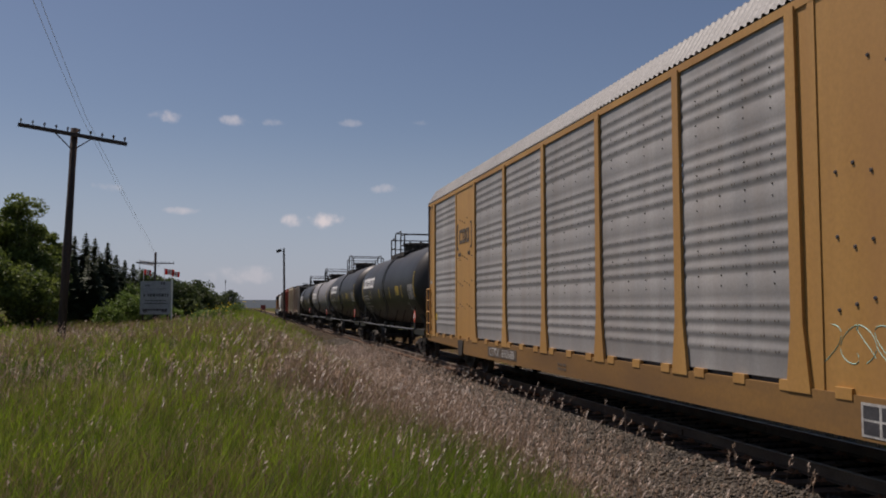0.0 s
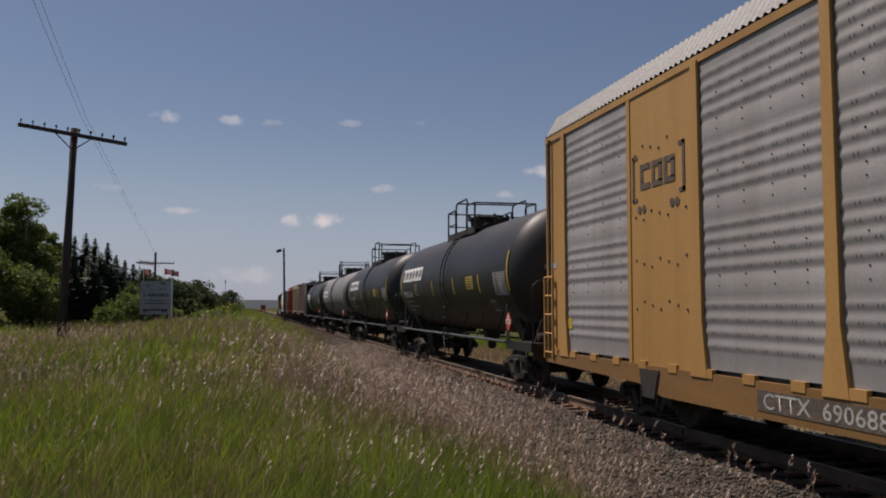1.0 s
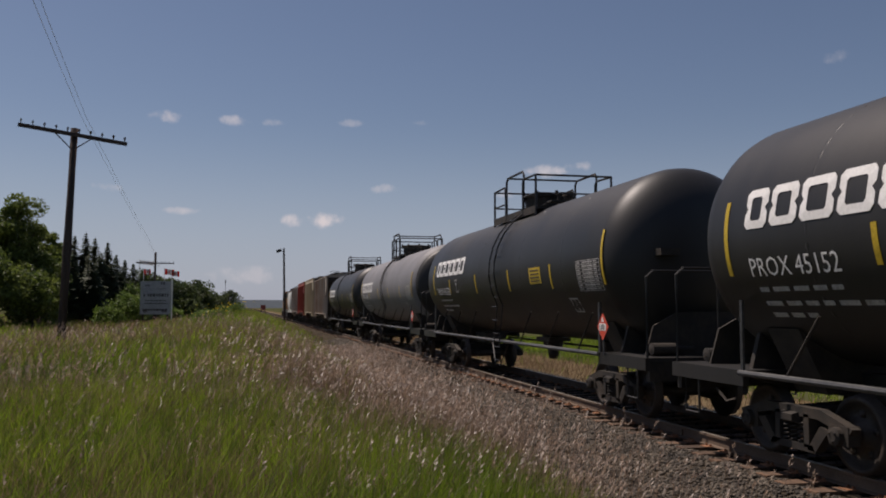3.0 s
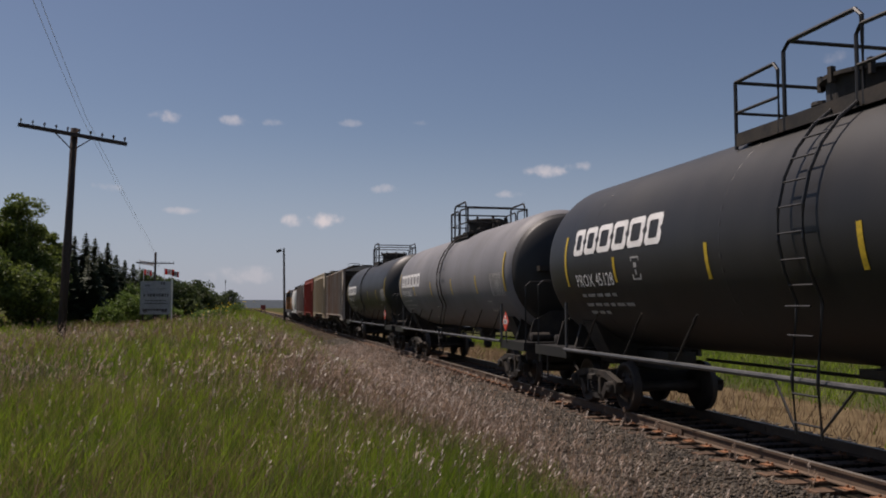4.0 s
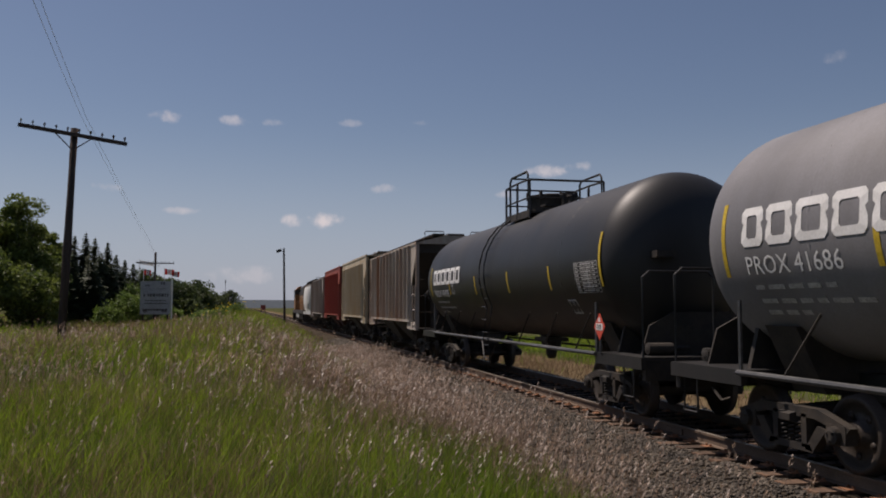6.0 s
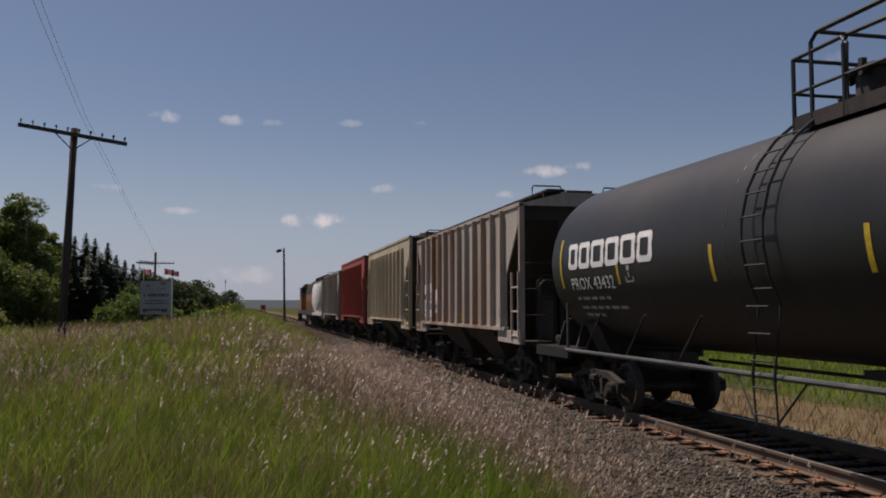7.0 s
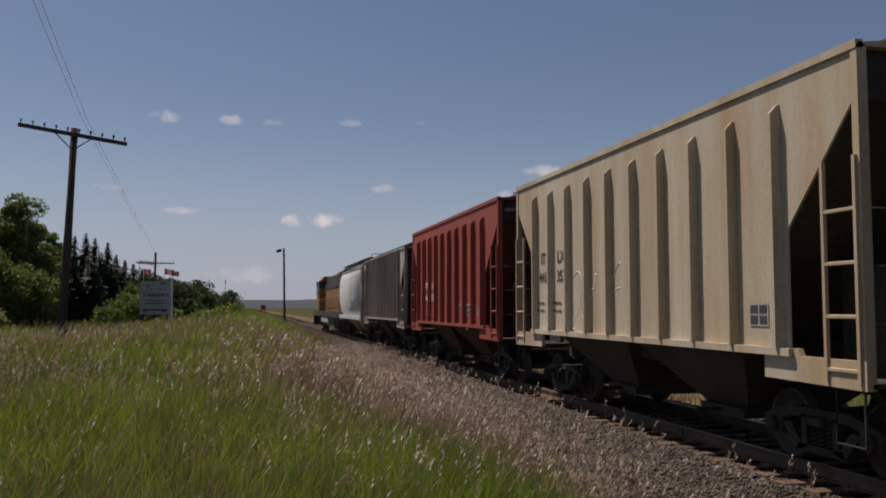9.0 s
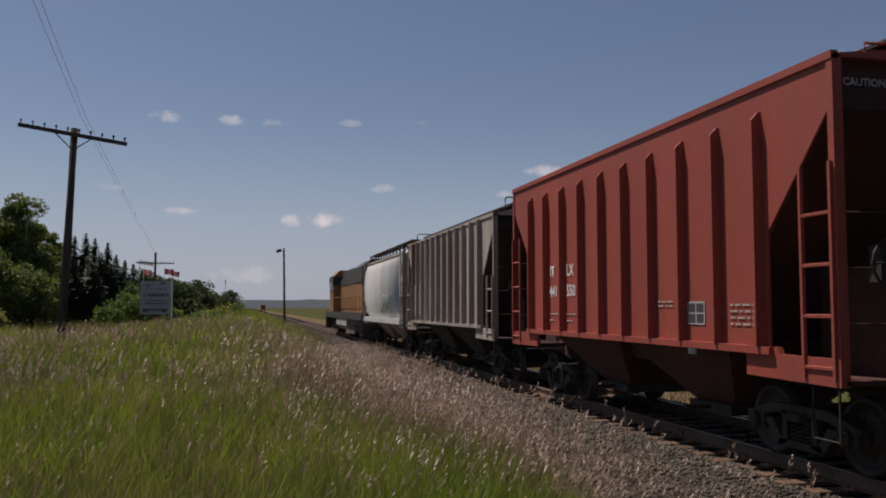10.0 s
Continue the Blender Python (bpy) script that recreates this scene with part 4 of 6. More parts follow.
    box(bm, -0.32, 0.32, -L + 0.3, L - 0.3, crown, crown + 0.10)
    part("hatch_cover", bm, MAT["running"] if roof == "walk" else mat, top)
    bm = bmesh.new()
    for e in (-1, 1):
        box(bm, e * 0.75 - 0.22, e * 0.75 + 0.22, -L - 0.12, L + 0.12, crown + 0.02, crown + 0.06)
        for k in range(9):
            y = -L + 0.2 + (2 * L - 0.4) * k / 8
            box(bm, e * 0.75 - 0.2, e * 0.75 + 0.2, y - 0.03, y + 0.03, crown - 0.12, crown + 0.02)
    part("running_board", bm, MAT["running"], top, "grated roof walkway")
    for s in (-1, 1):
        if roof == "walk":
            for e in (-1, 1):
                bm = bmesh.new()
                tube(bm, [(e * 1.25, s * (L - 0.1), eave), (e * 1.25, s * (L - 0.1), crown + 0.12), (e * 1.2, s * (L - 0.15), crown + 0.16), (e * 0.55, s * (L - 0.15), crown + 0.16), (e * 0.5, s * (L - 0.1), crown + 0.05)], 0.02, 5)
                part("roof_grab_rail", bm, MAT["running"], top)
        else:
            bm = bmesh.new()
            tube(bm, [(-1.2, s * (L + 0.02), eave + 0.03), (-1.2, s * (L + 0.02), eave + 0.14), (-0.3, s * (L + 0.02), eave + 0.16)], 0.018, 5)
            part("roof_grab_rail", bm, mat, top)
    for y in (-L + 1.5, L - 1.5):
        add_truck(car, y)
    add_couplers(car, L + 0.72)
    place_car(car, u)
    return car


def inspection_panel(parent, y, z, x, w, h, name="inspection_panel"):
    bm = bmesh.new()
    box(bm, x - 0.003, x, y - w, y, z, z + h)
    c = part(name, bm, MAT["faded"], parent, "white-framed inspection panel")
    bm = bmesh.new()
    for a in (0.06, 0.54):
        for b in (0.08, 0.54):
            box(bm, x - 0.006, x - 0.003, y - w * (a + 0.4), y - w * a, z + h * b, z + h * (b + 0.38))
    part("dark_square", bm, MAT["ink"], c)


XF = -1.587
h1 = hopper_car(111.1, "rust-stained beige covered hopper with ribbed sides", "rusty", 12.3, 4.30, 12, 4.28, (3.95, 2.7), "walk", 2.75)
for k, (y, z0, z1) in enumerate(((4.82, 1.62, 2.72), (3.93, 1.60, 2.74), (3.04, 1.75, 2.52))):
    bm = bmesh.new()
    box(bm, XF - 0.002, XF + 0.004, y - 0.74, y, z0, z1)
    part("white_patch", bm, MAT["white"], h1, "fresh white paint patch")
side_text(h1, "MW", 0.31, 4.82, 2.18, XF - 0.006, MAT["ink"], lab="dark stencilled letters")
side_text(h1, "30", 0.31, 4.72, 1.86, XF - 0.006, MAT["ink"])
side_text(h1, "CX", 0.31, 3.90, 2.18, XF - 0.006, MAT["ink"])
side_text(h1, "06", 0.31, 3.90, 1.86, XF - 0.006, MAT["ink"])
side_text(h1, "46", 0.31, 3.0, 1.86, XF - 0.006, MAT["ink"])
for y, z0, z1 in ((-0.55, 1.5, 1.75),):
    bm = bmesh.new()
    box(bm, XF - 0.002, XF + 0.004, y - 0.09, y, z0, z1)
    part("reflector", bm, MAT["yellowmark"], h1)
bars(h1, -4.3, 1.85, XF - 0.004, MAT["faded"], 2, 0.2, 0.04)
bars(h1, 4.95, 1.72, XF - 0.004, MAT["ink"], 1, 0.5, 0.04)

h2 = hopper_car(124.62, "weathered beige covered hopper with dark ribs and faint graffiti", "beige", 11.6, 4.65, 10, 4.32, (4.09, 2.83), inset=1.28)
side_text(h2, "441", 0.32, 4.24, 2.45, XF - 0.005, MAT["ink"], lab="dark stencilled figures")
side_text(h2, "353", 0.32, 3.16, 2.45, XF - 0.005, MAT["ink"])
side_text(h2, "IT", 0.33, 4.12, 2.84, XF - 0.005, MAT["ink"])
side_text(h2, "LX", 0.33, 3.14, 2.84, XF - 0.005, MAT["ink"])
bars(h2, 4.4, 2.0, XF - 0.004, MAT["ink"], 2, 0.4, 0.04, 0.12)
bars(h2, 3.4, 2.0, XF - 0.004, MAT["ink"], 2, 0.4, 0.04, 0.12)
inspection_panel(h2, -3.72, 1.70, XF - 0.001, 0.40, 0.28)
bm = bmesh.new()
box(bm, XF - 0.004, XF, 0.56, 0.63, 1.5, 2.1)
part("reflector", bm, MAT["yellowmark"], h2)
# sprayed loops, thin and pale
for k, (yy, zz, sc) in enumerate(((2.3, 2.0, 0.7), (1.5, 2.3, 0.6), (0.4, 2.4, 0.5))):
    bm = bmesh.new()
    pts = [(XF + 0.012, yy - sc * 0.6 * math.sin(a * 1.3 + k), zz + sc * (0.7 * math.cos(a * 0.8 + k) + 0.25 * math.sin(a * 2.1))) for a in np.linspace(0, 5.0, 24)]
    tube(bm, pts, 0.014, 5)
    part("spray_line", bm, MAT["white"], h2)

h3 = hopper_car(137.7, "red oxide covered hopper with upright ribs", "red", 11.5, 4.65, 10, 4.32, (4.09, 2.83), inset=1.28)
side_text(h3, "IT", 0.31, 3.22, 2.55, XF - 0.005, MAT["white"], lab="white stencilled letters")
side_text(h3, "LX", 0.31, 2.28, 2.55, XF - 0.005, MAT["white"])
side_text(h3, "441", 0.31, 3.25, 2.15, XF - 0.005, MAT["white"])
side_text(h3, "550", 0.31, 2.28, 2.15, XF - 0.005, MAT["white"])
bars(h3, 3.22, 1.78, XF - 0.004, MAT["faded"], 2, 0.3, 0.026, 0.1)
bars(h3, 2.28, 1.78, XF - 0.004, MAT["faded"], 2, 0.3, 0.026, 0.1)
bars(h3, -1.6, 2.0, XF - 0.004, MAT["faded"], 2, 0.45, 0.022, 0.04)
bars(h3, -3.62, 1.95, XF - 0.004, MAT["faded"], 4, 0.62, 0.022, 0.06)
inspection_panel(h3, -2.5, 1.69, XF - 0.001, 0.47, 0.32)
bm = bmesh.new()
box(bm, -1.62, -1.60, -2.75, -2.55, 1.28, 1.42)
part("dull_tag", bm, MAT["faded"], h3)
me_ = lettering("CAUTION", 0.12, lambda a, b: Vector((-1.4 + a, -5.66, 4.35 + b)))
mesh_part("caution_text", me_, MAT["faded"], h3)

h4 = hopper_car(151.1, "grey rust-streaked covered hopper with spray paint scrawls", "greyrust", 12.0, 4.30, 12, 4.28, (3.95, 2.7), "walk", 2.75)
for k, y in enumerate((4.9, 4.0)):
    bm = bmesh.new()
    box(bm, XF - 0.002, XF + 0.004, y - 0.72, y, 1.65, 2.75)
    part("white_patch", bm, MAT["faded"], h4)
for k in range(4):
    bm = bmesh.new()
    pts = [(XF + 0.024, 2.6 - k * 0.9 - 0.35 * math.sin(a * 1.7 + k), 2.0 + 0.4 * math.cos(a + k)) for a in np.linspace(0, 5.5, 20)]
    tube(bm, pts, 0.022, 4)
    part("spray_line", bm, MAT["faded"], h4)


def curved_hopper(u):
    car = thing("hopper_car", pose(TRACK_X, u, 0), "pale grey smooth-sided covered hopper with faint green scrawl", "hopper car", "covered hoppers")
    L = 6.1
    sec = [(-1.25, 1.3), (-1.45, 1.7), (-1.58, 2.3), (-1.6, 3.0), (-1.55, 3.7), (-1.42, 4.15), (-1.2, 4.32), (1.2, 4.32), (1.42, 4.15), (1.55, 3.7), (1.6, 3.0), (1.58, 2.3), (1.45, 1.7), (1.25, 1.3)]
    bm = bmesh.new()
    loft(bm, [[(x, y, z) for x, z in sec] for y in (-L + 0.75, L - 0.75)])
    part("body_shell", bm, MAT["palegrey"], car, smooth=True)
    for s in (-1, 1):
        bm = bmesh.new()
        loft(bm, [[(x, s * (L - 0.75), z) for x, z in sec], [(x * 0.96, s * (L - 0.35), max(z, 2.6)) for x, z in sec]])
        part("end_shell", bm, MAT["greyrust"], car)
        bm = bmesh.new()
        y0, y1 = sorted((s * (L - 1.6), s * L))
        box(bm, -1.5, 1.5, y0, y1, 1.08, 1.16)
        for e in (-1, 1):
            y2, y3 = sorted((s * (L - 0.1), s * L))
            box(bm, e * 1.5 - 0.05, e * 1.5 + 0.05, y2, y3, 1.1, 4.3)
        part("end_frame", bm, MAT["greyrust"], car)
        for e in (-1, 1):
            add_ladder(car, e * 1.56, s * (L - 0.05), s * (L - 0.55), 1.15, 4.2, MAT["greyrust"])
    for e in (-1, 1):
        bm = bmesh.new()
        x0, x1 = sorted((e * 1.3, e * 1.6))
        box(bm, x0, x1, -L + 0.7, L - 0.7, 1.22, 1.45)
        part("side_sill", bm, MAT["palegrey"], car)
        bm = bmesh.new()
        x0, x1 = sorted((e * 1.40, e * 1.47))
        box(bm, x0, x1, -L + 0.7, L - 0.7, 4.12, 4.22)
        part("roof_edge", bm, MAT["greyrust"], car)
    bm = bmesh.new()
    for e in (-1, 1):
        box(bm, e * 0.95 - 0.25, e * 0.95 + 0.25, -L, L, 4.62, 4.67)
        for k in range(14):
            y = -L + 0.2 + k * (2 * L - 0.4) / 13
            box(bm, e * 1.18 - 0.03, e * 1.18 + 0.03, y - 0.04, y + 0.04, 4.3, 4.64)
    part("running_board", bm, MAT["running"], car)
    bm = bmesh.new()
    box(bm, -0.4, 0.4, -L + 0.9, L - 0.9, 4.32, 4.62)
    part("hatch_cover", bm, MAT["greyrust"], car)
    for yc in (-2.0, 2.0):
        bm = bmesh.new()
        loft(bm, [[(-1.3, yc - 1.9, 1.3), (1.3, yc - 1.9, 1.3), (1.3, yc + 1.9, 1.3), (-1.3, yc + 1.9, 1.3)], [(-0.6, yc - 0.5, 0.45), (0.6, yc - 0.5, 0.45), (0.6, yc + 0.5, 0.45), (-0.6, yc + 0.5, 0.45)]])
        part("hopper_bay", bm, MAT["greyrust"], car)
    bm = bmesh.new()
    box(bm, -0.25, 0.25, -L, L, 0.82, 1.14)
    part("centre_sill", bm, MAT["running"], car)
    for k in range(3):
        bm = bmesh.new()
        pts = [(-1.61 + 0.03 * abs(math.sin(a)), -1.0 - k * 0.9 - 0.5 * math.sin(a * 1.4 + k), 2.1 + 0.42 * math.cos(a * 0.9 + k)) for a in np.linspace(0, 5.5, 20)]
        tube(bm, pts, 0.016, 4)
        part("spray_line", bm, MAT["spraygreen"] if k == 0 else MAT["faded"], car, "green and grey spray paint" if k == 0 else "")
    for y in (-L + 1.5, L - 1.5):
        add_truck(car, y)
    add_couplers(car, L + 0.72)
    place_car(car, u)


curved_hopper(164.5)


# ---- locomotive ----


def locomotive(u):
    eng = thing("locomotive", pose(TRACK_X, u, 0), "orange and black diesel locomotive with grey fuel tank", "locomotive")
    bm = bmesh.new()
    box(bm, -1.5, 1.5, -11.0, 11.0, 1.35, 1.6)
    box(bm, -1.56, -1.5, -11.0, 11.0, 1.2, 1.62)
    box(bm, 1.5, 1.56, -11.0, 11.0, 1.2, 1.62)
    part("deck", bm, MAT["loco_dark"], eng)
    bm = bmesh.new()
    box(bm, -0.95, 0.95, -10.6, 5.4, 1.6, 3.9)
    bmesh.ops.bevel(bm, geom=[e for e in bm.edges if abs(e.verts[0].co.y - e.verts[1].co.y) > 5], offset=0.12, segments=2)
    hood = part("engine_hood", bm, MAT["loco_orange"], eng, "orange long hood with doors")
    for k in range(16):
        for e in (-1, 1):
            bm = bmesh.new()
            x0, x1 = sorted((e * 0.952, e * 0.985))
            box(bm, x0, x1, -8.6 + k * 0.85, -8.6 + k * 0.85 + 0.76, 1.85, 3.35)
            part("hood_door", bm, MAT["loco_orange"], hood)
    for e in (-1, 1):
        bm = bmesh.new()
        x0, x1 = sorted((e * 0.955, e * 0.995))
        box(bm, x0, x1, -6.5, 5.35, 3.42, 3.88)
        part("dark_stripe", bm, MAT["loco_dark"], hood)
    bm = bmesh.new()
    loft(bm, [[(-1.5, y, 3.35), (1.5, y, 3.35), (1.5, y, 4.2), (0.9, y, 4.62), (-0.9, y, 4.62), (-1.5, y, 4.2)] for y in (-10.6, -6.6)])
    part("radiator_wing", bm, MAT["loco_dark"], eng, "flared black radiator cowl")
    bm = bmesh.new()
    box(bm, -0.85, 0.85, -6.6, 5.4, 3.9, 4.5)
    for k in range(3):
        lathe_z(bm, [(4.5, 0.5), (4.62, 0.5)], 0, 3.5 - k * 1.6, 16)
    box(bm, -0.35, 0.35, -1.6, -0.6, 4.5, 4.7)
    part("roof_equipment", bm, MAT["loco_dark"], eng)
    bm = bmesh.new()
    box(bm, -1.5, 1.5, 5.4, 8.3, 1.6, 4.1)
    loft(bm, [[(-1.5, y, 4.1), (1.5, y, 4.1), (1.05, y, 4.62), (-1.05, y, 4.62)] for y in (5.4, 8.3)])
    cab = part("cab", bm, MAT["loco_orange"], eng)
    bm = bmesh.new()
    box(bm, -1.53, 1.53, 5.35, 8.35, 3.55, 4.2)
    part("cab_band", bm, MAT["loco_dark"], cab)
    for e in (-1, 1):
        for y in (5.9, 7.1):
            bm = bmesh.new()
            x0, x1 = sorted((e * 1.532, e * 1.55))
            box(bm, x0, x1, y, y + 0.8, 3.1, 3.75)
            part("window", bm, MAT["glass"], cab)
    bm = bmesh.new()
    loft(bm, [[(-0.95, 8.3, 1.6), (0.95, 8.3, 1.6), (0.95, 8.3, 3.1), (-0.95, 8.3, 3.1)], [(-0.9, 10.2, 1.6), (0.9, 10.2, 1.6), (0.8, 9.9, 2.9), (-0.8, 9.9, 2.9)]])
    part("nose", bm, MAT["loco_orange"], eng)
    bm = bmesh.new()
    prof = [(-1.1, 0.45), (1.1, 0.45), (1.5, 0.75), (1.5, 1.3), (-1.5, 1.3), (-1.5, 0.75)]
    loft(bm, [[(x, y, z) for x, z in prof] for y in (-3.2, 3.2)])
    part("fuel_tank", bm, MAT["loco_grey"], eng, "light grey fuel tank")
    for s in (-1, 1):
        for e in (-1, 1):
            bm = bmesh.new()
            for k in range(4):
                x0, x1 = sorted((e * 1.1, e * 1.55))
                y0, y1 = sorted((s * 10.9, s * (10.4 - 0.0)))
                box(bm, x0, x1, y0, y1, 0.4 + k * 0.3, 0.45 + k * 0.3)
            for y in (10.35, 10.95):
                x0, x1 = sorted((e * 1.1, e * 1.55))
                box(bm, x0, x1, s * y - 0.02, s * y + 0.02, 0.35, 1.4)
            part("steps", bm, MAT["loco_dark"], eng)
        bm = bmesh.new()
        y0, y1 = sorted((s * 10.95, s * 11.1))
        box(bm, -1.5, 1.5, y0, y1, 0.3, 1.6)
        part("pilot", bm, MAT["loco_grey" if s > 0 else "loco_dark"], eng)
    for e in (-1, 1):
        bm = bmesh.new()
        tube(bm, [(e * 1.5, -10.9, 2.6), (e * 1.5, 5.3, 2.6)], 0.02, 5)
        for k in range(12):
            tube(bm, [(e * 1.5, -10.9 + k * 1.47, 1.6), (e * 1.5, -10.9 + k * 1.47, 2.6)], 0.018, 5)
        part("handrail", bm, MAT["loco_orange"], eng, "orange walkway handrail")
    bm = bmesh.new()
    for e in (-1, 1):
        box(bm, e * 0.3 - 0.12, e * 0.3 + 0.12, -10.66, -10.6, 4.0, 4.2)
    part("headlight", bm, MAT["faded"], eng)
    for yc in (-6.7, 6.7):
        t = mesh_part("truck", cached("bolster", make_bolster, MAT["running"]), None, eng, "three-axle power bogie")
        t.location = (0, yc, 0)
        for e in (-1, 1):
            bm = bmesh.new()
            x0, x1 = sorted((e * 0.98, e * 1.14))
            prism_x(bm, [(-2.5, 0.55), (-2.4, 0.85), (2.4, 0.85), (2.5, 0.55), (2.2, 0.3), (1.6, 0.3), (1.3, 0.5), (0.6, 0.5), (0.3, 0.3), (-0.3, 0.3), (-0.6, 0.5), (-1.3, 0.5), (-1.6, 0.3), (-2.2, 0.3)], x0, x1)
            part("side_frame", bm, MAT["running"], t)
        for y in (-1.95, 0.0, 1.95):
            w = mesh_part("wheelset", cached("wheelset", make_wheelset, MAT["wheel"], True), None, t, "steel wheels on an axle")
            WHEELSETS.append((w, y))
    add_couplers(eng, 11.6)
    place_car(eng, u)


locomotive(182.3)


# ---- autorack ----


def autorack(u):
    car = thing("autorack_car", pose(TRACK_X, u, 0), "yellow covered car carrier with ribbed galvanised side panels", "car carrier")
    L, PL, X = 13.52, 13.7, 1.62   # half length, and the length that the posts are set out by
    Y = MAT["rack_yellow"]
    eave, base = 5.36, 1.12
    for e in (-1, 1):
        def plate(name, y0, y1, z0, z1, mat=Y, proud=0.0, th=0.03, parent=car, lab=""):
            bm = bmesh.new()
            x0, x1 = sorted((e * (X + proud), e * (X + proud - th)))
            box(bm, x0, x1, min(y0, y1), max(y0, y1), z0, z1)
            return part(name, bm, mat, parent, lab)
        # sill, deeper in the middle
        bm = bmesh.new()
        x0, x1 = sorted((e * (X - 0.10), e * (X + 0.035)))
        prism_x(bm, [(-L, 0.82), (-9.2, 0.74), (-8.4, 0.60), (8.4, 0.60), (9.2, 0.74), (L, 0.82), (L, 1.04), (-L, 1.04)], x0, x1)
        part("side_sill", bm, MAT["rack_sill"], car)
        for y0, y1 in ((-L, -L + 1.0), (L - 1.0, L)):
            plate("end_panel", y0, y1, 1.0, eave)
        walls = []
        for s in (-1, 1):
            w = plate("wide_panel", s * (PL - 4.25), s * (PL - 6.36) if s > 0 else PL - 20.6, 1.0, eave, proud=0.006, lab="flat yellow riveted panel")
            walls.append(w)
            for dy in (4.2, 6.40):
                bm = bmesh.new()
                x0, x1 = sorted((e * X, e * (X + 0.022)))
                wd = 0.06
                box(bm, x0, x1, s * (PL - dy) - wd, s * (PL - dy) + wd, 1.0, eave)
                part("panel_rib", bm, Y, w)
            bm = bmesh.new()
            for k in range(26):
                row, c = divmod(k, 7)
                z = (1.9, 2.55, 3.3, 4.35)[row] + 0.06 * ((k * 5) % 3)
                y = s * (PL - 4.45 - 0.27 * c)
                lathe_x(bm, [(e * (X + 0.006), 0.025), (e * (X + 0.022), 0.018)], y, z, 6)
            part("rivet_row", bm, MAT["ink"], w)["kind"] = "stuff"
        # upright posts, splayed at the foot
        posts = [PL - 6.40, PL - 9.23, PL - 12.07, PL - 14.99, PL - 17.9, PL - 20.64]
        for y in posts[1:-1] + [posts[0], posts[-1], L - 1.05, -L + 1.05]:
            bm = bmesh.new()
            x0, x1 = sorted((e * X, e * (X + 0.05)))
            prism_x(bm, [(y - 0.22, 0.98), (y + 0.22, 0.98), (y + 0.11, 1.75), (y + 0.085, eave), (y - 0.085, eave), (y - 0.11, 1.75)], x0, x1)
            part("post", bm, Y, car)
        # ribbed galvanised panels
        spans = [(posts[k] - 0.1, posts[k + 1] + 0.1) for k in range(5)] + [(L - 1.0, PL - 4.25), (-PL + 4.25, -L + 1.0)]
        prof = []
        for tier in range(4):
            z0 = base + 0.20 + tier * 1.05
            for k in range(4):
                zc = z0 + 0.10 + k * 0.182
                prof += [(zc + a, 0.0075 * (1 + math.cos(a / 0.091 * math.pi))) for a in (-0.09, -0.06, -0.03, 0.0, 0.03, 0.06)]
            prof += [(z0 + 0.775, 0.011), (z0 + 1.0, 0.011), (z0 + 1.03, 0.0)]
        prof = [(z, d) for z, d in prof if z < eave - 0.06]
        for a, b in spans:
            bm = bmesh.new()
            rows = [[bm.verts.new((e * (X - 0.008 + d), y, z)) for y in (a, b)] for z, d in [(base - 0.02, 0.0)] + prof + [(eave - 0.04, 0.0)]]
            for p, q in zip(rows, rows[1:]):
                bm.faces.new((p[0], p[1], q[1], q[0]))
            sheet = part("ribbed_panel", bm, MAT["galvanised"], car, "galvanised panel with level ribs and slots", smooth=True)
            if e < 0:   # slots and bolts on the near side
                bm = bmesh.new()
                yy = min(a, b) + 0.3
                while yy < max(a, b) - 0.25:
                    for tier in range(4):
                        z0 = base + 0.20 + tier * 1.05
                        for k in range(4):
                            z = z0 + 0.10 + k * 0.182 - 0.02
                            if z < eave - 0.2:
                                for j in range(2):
                                    box(bm, -(X + 0.0075), -(X - 0.002), yy + j * 0.07 - 0.008, yy + j * 0.07 + 0.008, z - 0.008, z + 0.018)
                    yy += 0.29
                part("slot_strip", bm, MAT["dull_ink"], sheet)["kind"] = "stuff"
                bm = bmesh.new()
                for tier in range(1, 4):
                    z0 = base + 0.20 + tier * 1.05
                    for k in range(4):
                        yb = min(a, b) + (abs(b - a)) * (k + 0.6) / 4.3
                        for z in (z0 - 0.16, z0 - 0.02, z0 + 0.33):
                            lathe_x(bm, [(-X, 0.013), (-(X + 0.012), 0.010)], yb, z, 6)
                part("bolt_row", bm, MAT["running"], sheet)["kind"] = "stuff"
        # foot clips and slot along the sill
        x0, x1 = sorted((e * (X - 0.02), e * (X + 0.045)))
        for k in range(27):
            y = -L + 0.9 + k * 0.985
            bm = bmesh.new()
            box(bm, x0, x1, y - 0.13, y + 0.13, 0.98, 1.10)
            part("foot_clip", bm, Y, car)
        for s in (-1, 1):
            bm = bmesh.new()
            q0, q1 = sorted((e * (X - 0.05), e * (X + 0.06)))
            prism_x(bm, [(s * (L - 4.5), 0.55), (s * (L - 4.9), 0.55), (s * (L - 5.05), 0.98), (s * (L - 4.4), 0.98)], q0, q1)
            part("jack_pad", bm, MAT["running"], car)
        bm = bmesh.new()
        x0, x1 = sorted((e * (X - 0.12), e * (X - 0.06)))
        box(bm, x0, x1, -L + 0.2, L - 0.2, 1.0, 1.16)
        part("dark_slot", bm, MAT["ink"], car)
        # eave rail
        bm = bmesh.new()
        x0, x1 = sorted((e * (X - 0.08), e * (X + 0.025)))
        box(bm, x0, x1, -L, L, eave - 0.04, eave + 0.07)
        part("eave_rail", bm, Y, car)
